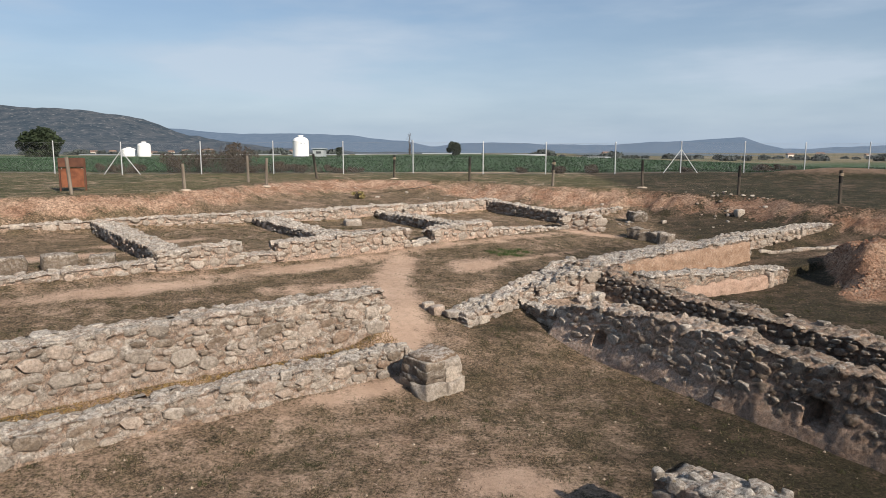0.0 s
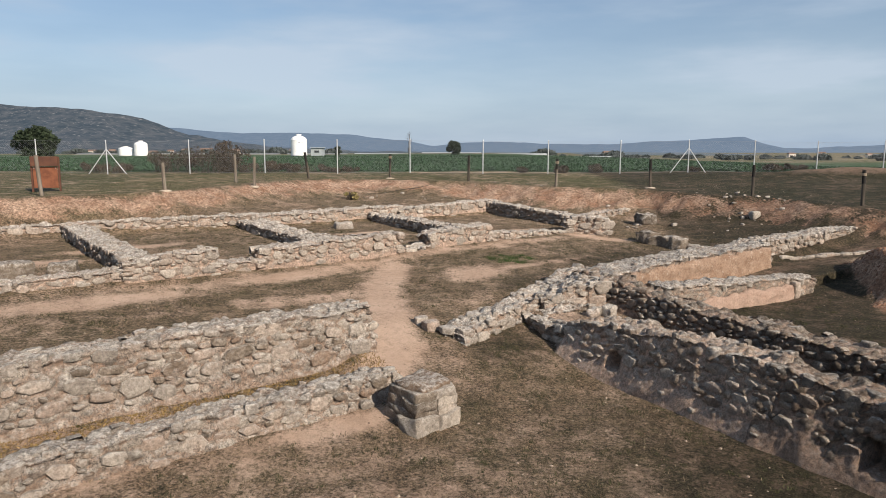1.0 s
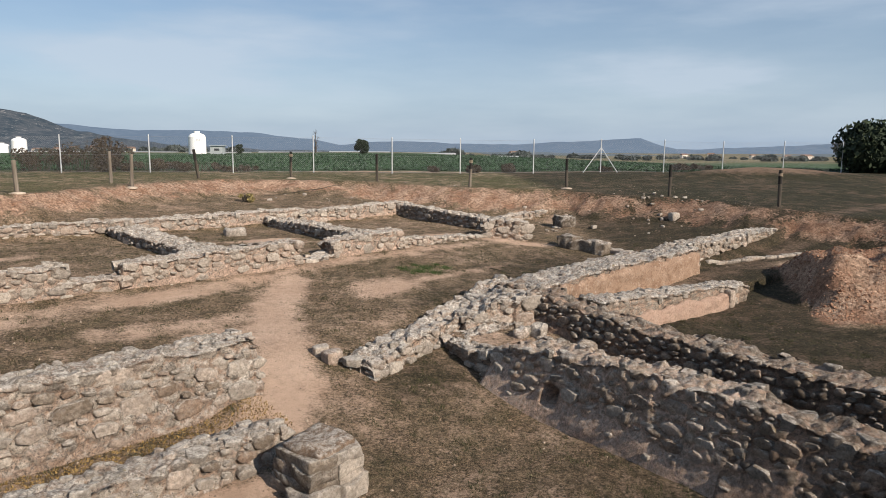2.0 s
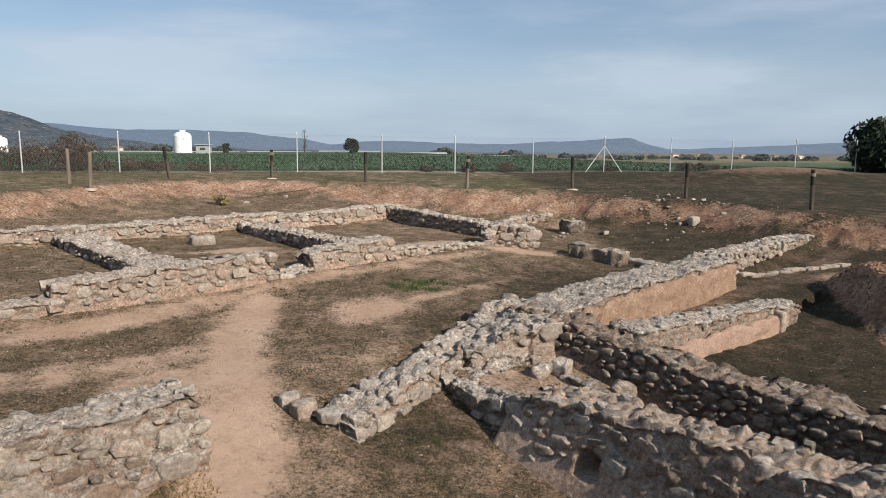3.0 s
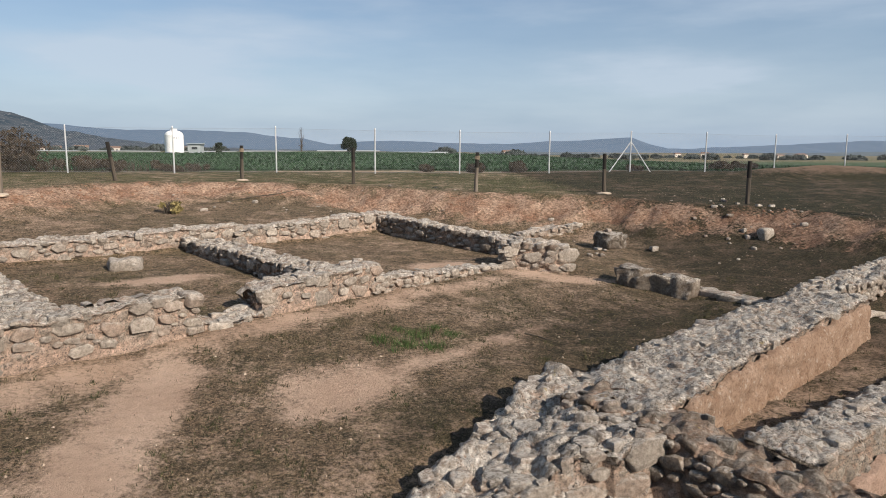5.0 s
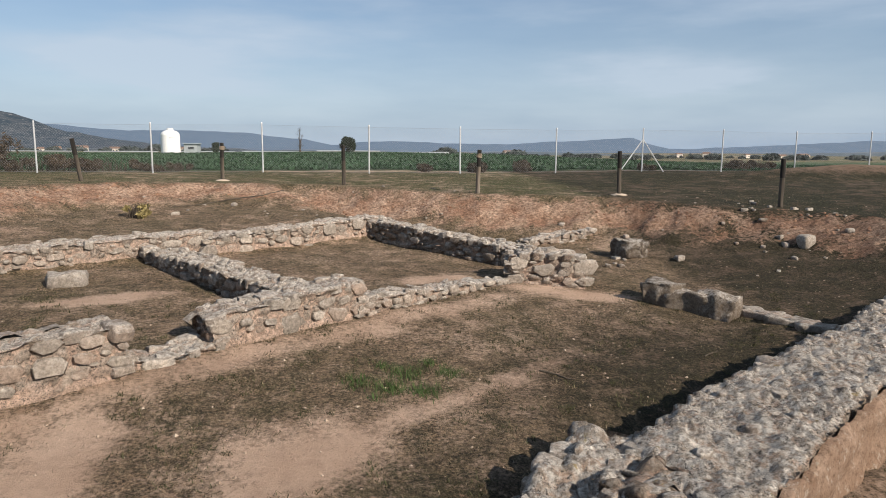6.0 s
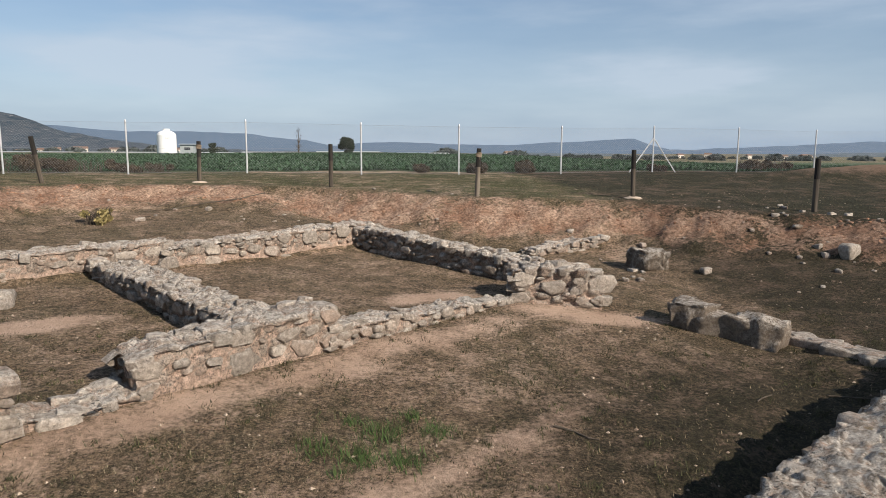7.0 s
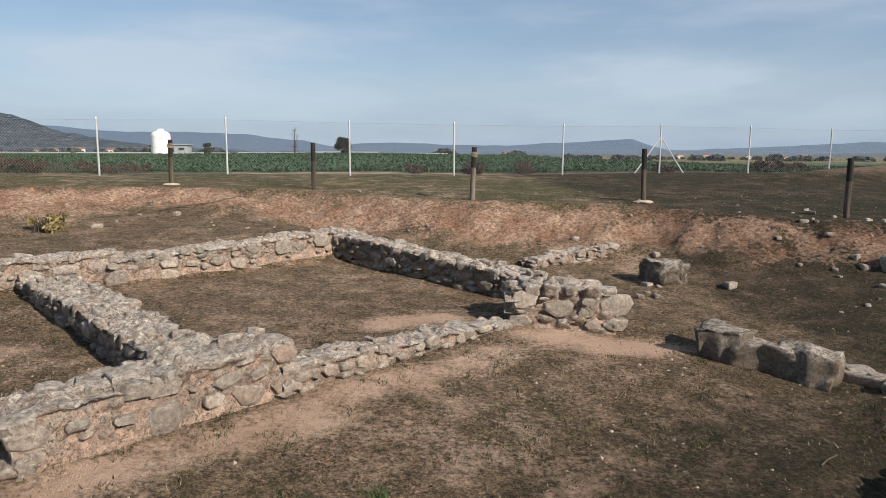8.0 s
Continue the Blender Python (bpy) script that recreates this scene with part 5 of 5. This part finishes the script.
for (cx, cy, d, e), z0 in zip(vs, gz):
    o = len(pts)
    c = np.array((cx, cy, z0 + 0.02))
    pts += [c, c + d * 0.6 + e, c + d * 1.25, c + d * 0.6 - e]
    fs.append((o, o + 1, o + 2, o + 3))
tagged(part("crop_plants", mesh_of("crop_plants", pts, fs, False), LEAF_CROP), "rows of leafy dark green field crop", "crop", kind="stuff")

# dry grass, green tufts and pebbles
def scatter_blades(name, places, tall, wide, material, label, seed):
    r = np.random.RandomState(seed)
    n = len(places)
    z = height(places[:, 0], places[:, 1])
    a, h, ln = r.uniform(0, math.tau, n), tall * r.uniform(0.5, 1.3, n), r.uniform(0.3, 1.4, n)
    w = wide * r.uniform(0.6, 1.3, n)
    base = np.stack([places[:, 0], places[:, 1], z - 0.005], -1)
    side = np.stack([-np.sin(a) * w, np.cos(a) * w, 0 * w], -1)
    tip = base + np.stack([np.cos(a) * h * ln, np.sin(a) * h * ln, h], -1)
    v = np.stack([base - side, base + side, tip], 1).reshape(-1, 3)
    me = bpy.data.meshes.new(name)
    me.vertices.add(len(v))
    me.vertices.foreach_set("co", v.ravel())
    me.loops.add(len(v))
    me.loops.foreach_set("vertex_index", np.arange(len(v)))
    me.polygons.add(n)
    me.polygons.foreach_set("loop_start", np.arange(0, 3 * n, 3))
    me.update(calc_edges=True)
    tagged(part(name, me, material), label, "grass", kind="stuff")


r6 = np.random.RandomState(21)
cand = np.stack([r6.uniform(-12, 14, 420000), 4 + 29 * r6.rand(420000) ** 1.0], -1)
bare_, red_, _ = covers(cand[:, 0], cand[:, 1])
keep = r6.rand(len(cand)) > np.clip(np.maximum(bare_ * 1.25 - 0.12, red_ * 1.1) + 0.25 * wave(cand[:, 0], cand[:, 1], 2.2, 9), 0.05, 0.985)
# Fewer dry blades where the ground is drawn darker.
keep &= r6.rand(len(cand)) > 0.85 * ground_tone(cand[:, 0], cand[:, 1])
scatter_blades("dry_grass", cand[keep], 0.028, 0.0035, STRAW, "short dry straw-coloured grass over the dig", 5)
tufts = []
for cx, cy, rad, num in ((1.31, 17.6, 0.15, 420), (1.79, 17.86, 0.16, 560), (1.62, 17.48, 0.13, 420), (2.22, 17.9, 0.12, 300), (1.92, 17.42, 0.16, 520), (1.55, 18.05, 0.08, 160), (2.05, 18.15, 0.1, 200), (1.45, 17.25, 0.07, 90)):
    q = r6.normal(size=(int(num * 0.6), 2)) * rad * 0.6
    tufts.append(q + np.array((cx - 0.03, cy - 0.27)))
scatter_blades("green_grass", np.concatenate(tufts), 0.06, 0.004, GREEN_GRASS, "fresh green grass tufts in the dry court", 6)

# leaf litter in the gutter, dark tufts on the bare court
gut = np.stack([r6.uniform(-11, -3.7, 16000), r6.uniform(-5.68, -4.55, 16000)], -1)
gut = O + gut[:, :1] * U + gut[:, 1:] * V
scatter_blades("leaf_litter", gut, 0.022, 0.013, foliage("dead_leaves", (0.10, 0.062, 0.022), (0.30, 0.20, 0.075)), "olive-brown dead leaves lying in the gutter", 7)
clumps = []
for _ in range(2600):
    cx, cy = r6.uniform(-9, 8), r6.uniform(5, 21)
    clumps.append(r6.normal(size=(24, 2)) * r6.uniform(0.02, 0.07) + np.array((cx, cy)))
clumps = np.concatenate(clumps)
tread, raw, _ = covers(clumps[:, 0], clumps[:, 1])
clumps = clumps[(tread < 0.75) & (raw < 0.5)]
scatter_blades("grass_clumps", clumps, 0.035, 0.005, foliage("dark_grass_clumps", (0.022, 0.026, 0.010), (0.085, 0.08, 0.036)), "small dark green and brown grass clumps", 8)

peb = np.stack([r6.uniform(-9, 13, 12000), r6.uniform(4.5, 29, 12000)], -1)
pz_ = height(peb[:, 0], peb[:, 1])
octa = [Vector(v) for v in ((1, 0, 0), (-1, 0, 0), (0, 1, 0), (0, -1, 0), (0, 0, 0.7), (0, 0, -0.7))]
ofs = ((0, 2, 4), (2, 1, 4), (1, 3, 4), (3, 0, 4), (2, 0, 5), (1, 2, 5), (3, 1, 5), (0, 3, 5))
vs, fs = [], []
for (px, py), z0 in zip(peb, pz_):
    s = 0.005 + 0.022 * r6.rand() ** 5
    o = len(vs)
    k = r6.uniform(0.6, 1.3, 6)
    vs += [(px + v.x * s * k[i], py + v.y * s * k[(i + 1) % 6], z0 + v.z * s * k[i]) for i, v in enumerate(octa)]
    fs += [tuple(o + i for i in f) for f in ofs]
tagged(part("pebbles", mesh_of("pebbles", vs, fs, False), PEBBLE), "small pale pebbles strewn over soil and turf", "pebbles", kind="stuff")


# clods of red clay on the heap and the banks
r7 = np.random.RandomState(12)
spot = np.concatenate([np.stack([r7.uniform(8.4, 14.5, 14000), r7.uniform(13.2, 18.6, 14000)], -1), np.stack([r7.uniform(-9, 13.5, 26000), r7.uniform(17, 31, 26000)], -1)])
rawness = covers(spot[:, 0], spot[:, 1])[1]
spot = spot[rawness + 0.25 * wave(spot[:, 0], spot[:, 1], 1.9, 4) > 0.62 + 0.25 * r7.rand(len(spot))]
bm = bmesh.new()
bmesh.ops.create_icosphere(bm, subdivisions=1, radius=1.0)
ball = np.array([v.co[:] for v in bm.verts])
ball_faces = np.array([[v.index for v in f.verts] for f in bm.faces])
bm.free()
num = len(spot)
size = (0.009 + 0.028 * r7.rand(num) ** 3)[:, None, None]
shape = ball[None] * r7.uniform(0.65, 1.3, (num, len(ball), 1)) * r7.uniform(0.7, 1.3, (num, 1, 3)) * np.array((1, 1, 0.75)) * size
lumps = shape + np.concatenate([spot, height(spot[:, 0], spot[:, 1])[:, None]], 1)[:, None]
faces = (ball_faces[None] + (np.arange(num) * len(ball))[:, None, None]).reshape(-1, 3)
tagged(part("clay_clods", mesh_of("clay_clods", lumps.reshape(-1, 3).tolist(), faces.tolist(), False), foliage("red_clay_clods", (0.17, 0.085, 0.052), (0.33, 0.195, 0.125))), "crumbled red clay clods on the banks and heap", "soil", kind="stuff")


def stick(pts, r, label):
    bm = bmesh.new()
    pts = [Vector((x, y, ground_at(x, y) + r * 0.8)) for x, y in pts]
    for i, (p, q) in enumerate(zip(pts, pts[1:])):
        tube(bm, p, q, r * (1 - 0.15 * i), 6, r * (1 - 0.15 * (i + 1)))
    tagged(part("stick", bm, BARK), label, "stick")


stick([(3.2, 17.70), (3.28, 17.64), (3.35, 17.59), (3.42, 17.48), (3.5, 17.44)], 0.014, "dark dry stick lying on the turf")
stick([(5.35, 18.17), (5.45, 18.24), (5.6, 18.32)], 0.009, "short pale stick lying on the turf")

stick([(-0.4, 29.2), (-0.9, 28.7), (-1.6, 28.5), (-2.3, 28.2), (-2.9, 27.8)], 0.02, "dark old hose snaking down the clay bank")
stick([(6.2, 18.3), (6.5, 18.15), (6.9, 18.05)], 0.008, "thin dry twig on the turf")
stick([(3.6, 15.95), (3.85, 16.1)], 0.008, "thin pale twig near the long wall")

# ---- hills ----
# Aerial haze is put into the hills as bluish colour and emission.
def hill_material(name, a, b, haze_glow, amount, rock=0.0):
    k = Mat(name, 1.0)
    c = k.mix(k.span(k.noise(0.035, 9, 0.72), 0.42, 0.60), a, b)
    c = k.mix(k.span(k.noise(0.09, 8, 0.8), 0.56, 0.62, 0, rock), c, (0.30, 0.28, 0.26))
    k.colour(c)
    k.b.inputs["Emission Color"].default_value = (*haze_glow, 1)
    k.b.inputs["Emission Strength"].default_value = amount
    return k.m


def ridge(name, far, line, material, label, seed, depth=500, jag=0.006):
    """A far range of hills. line: side over distance, rise over distance."""
    sides = np.array([p[0] for p in line])
    rises = np.array([p[1] for p in line])
    m = 320
    vs, fs = [], []
    for i in range(m + 1):
        q = sides[0] + (sides[-1] - sides[0]) * i / m
        rise = float(np.interp(q, sides, rises)) * far
        rise += far * jag * 0.25 * (noise.noise((q * 22, seed, 0)) + 0.5 * noise.noise((q * 60, seed, 3)))
        for j in range(7):
            f = j / 6
            y = far - depth * f
            z = 2.5 + rise * (1 - f) ** 1.15 - 14 * f + far * jag * f * (1 - f) * 2 * noise.noise((q * 30, f * 3, seed))
            vs.append((q * far * (1 - 0.0 * f), y, z))
    for i in range(m):
        for j in range(6):
            fs.append((i * 7 + j, i * 7 + j + 1, (i + 1) * 7 + j + 1, (i + 1) * 7 + j))
    tagged(part(name, mesh_of(name, vs, fs), material), label, "hills", kind="structure")


def sky_line(*px):
    return [((x - 784) / 1198, (268.4 - y) / 1198) for x, y in px]


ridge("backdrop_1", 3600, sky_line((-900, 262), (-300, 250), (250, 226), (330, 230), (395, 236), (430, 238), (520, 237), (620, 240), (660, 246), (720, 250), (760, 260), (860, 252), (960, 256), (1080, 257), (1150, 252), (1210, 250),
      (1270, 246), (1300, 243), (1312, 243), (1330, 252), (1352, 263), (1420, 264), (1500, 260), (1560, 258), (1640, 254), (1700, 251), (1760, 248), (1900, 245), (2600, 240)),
      hill_material("haze_blue_far_hills", (0.04, 0.055, 0.07), (0.06, 0.075, 0.09), (0.13, 0.195, 0.30), 0.40), "far blue hazy range of hills along the horizon", 1)
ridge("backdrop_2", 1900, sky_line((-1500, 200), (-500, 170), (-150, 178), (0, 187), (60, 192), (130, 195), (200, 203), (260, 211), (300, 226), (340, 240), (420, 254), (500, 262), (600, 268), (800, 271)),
      hill_material("hazed_wooded_hill", (0.010, 0.017, 0.016), (0.05, 0.052, 0.048), (0.11, 0.165, 0.27), 0.17, 0.55), "near wooded hill with pale bare rock patches", 2, jag=0.012)
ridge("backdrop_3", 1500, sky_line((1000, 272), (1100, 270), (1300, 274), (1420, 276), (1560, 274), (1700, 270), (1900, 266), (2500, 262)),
      hill_material("hazed_wooded_plain", (0.03, 0.04, 0.035), (0.06, 0.065, 0.055), (0.12, 0.16, 0.22), 0.36), "low dark wooded rise on the plain", 3)
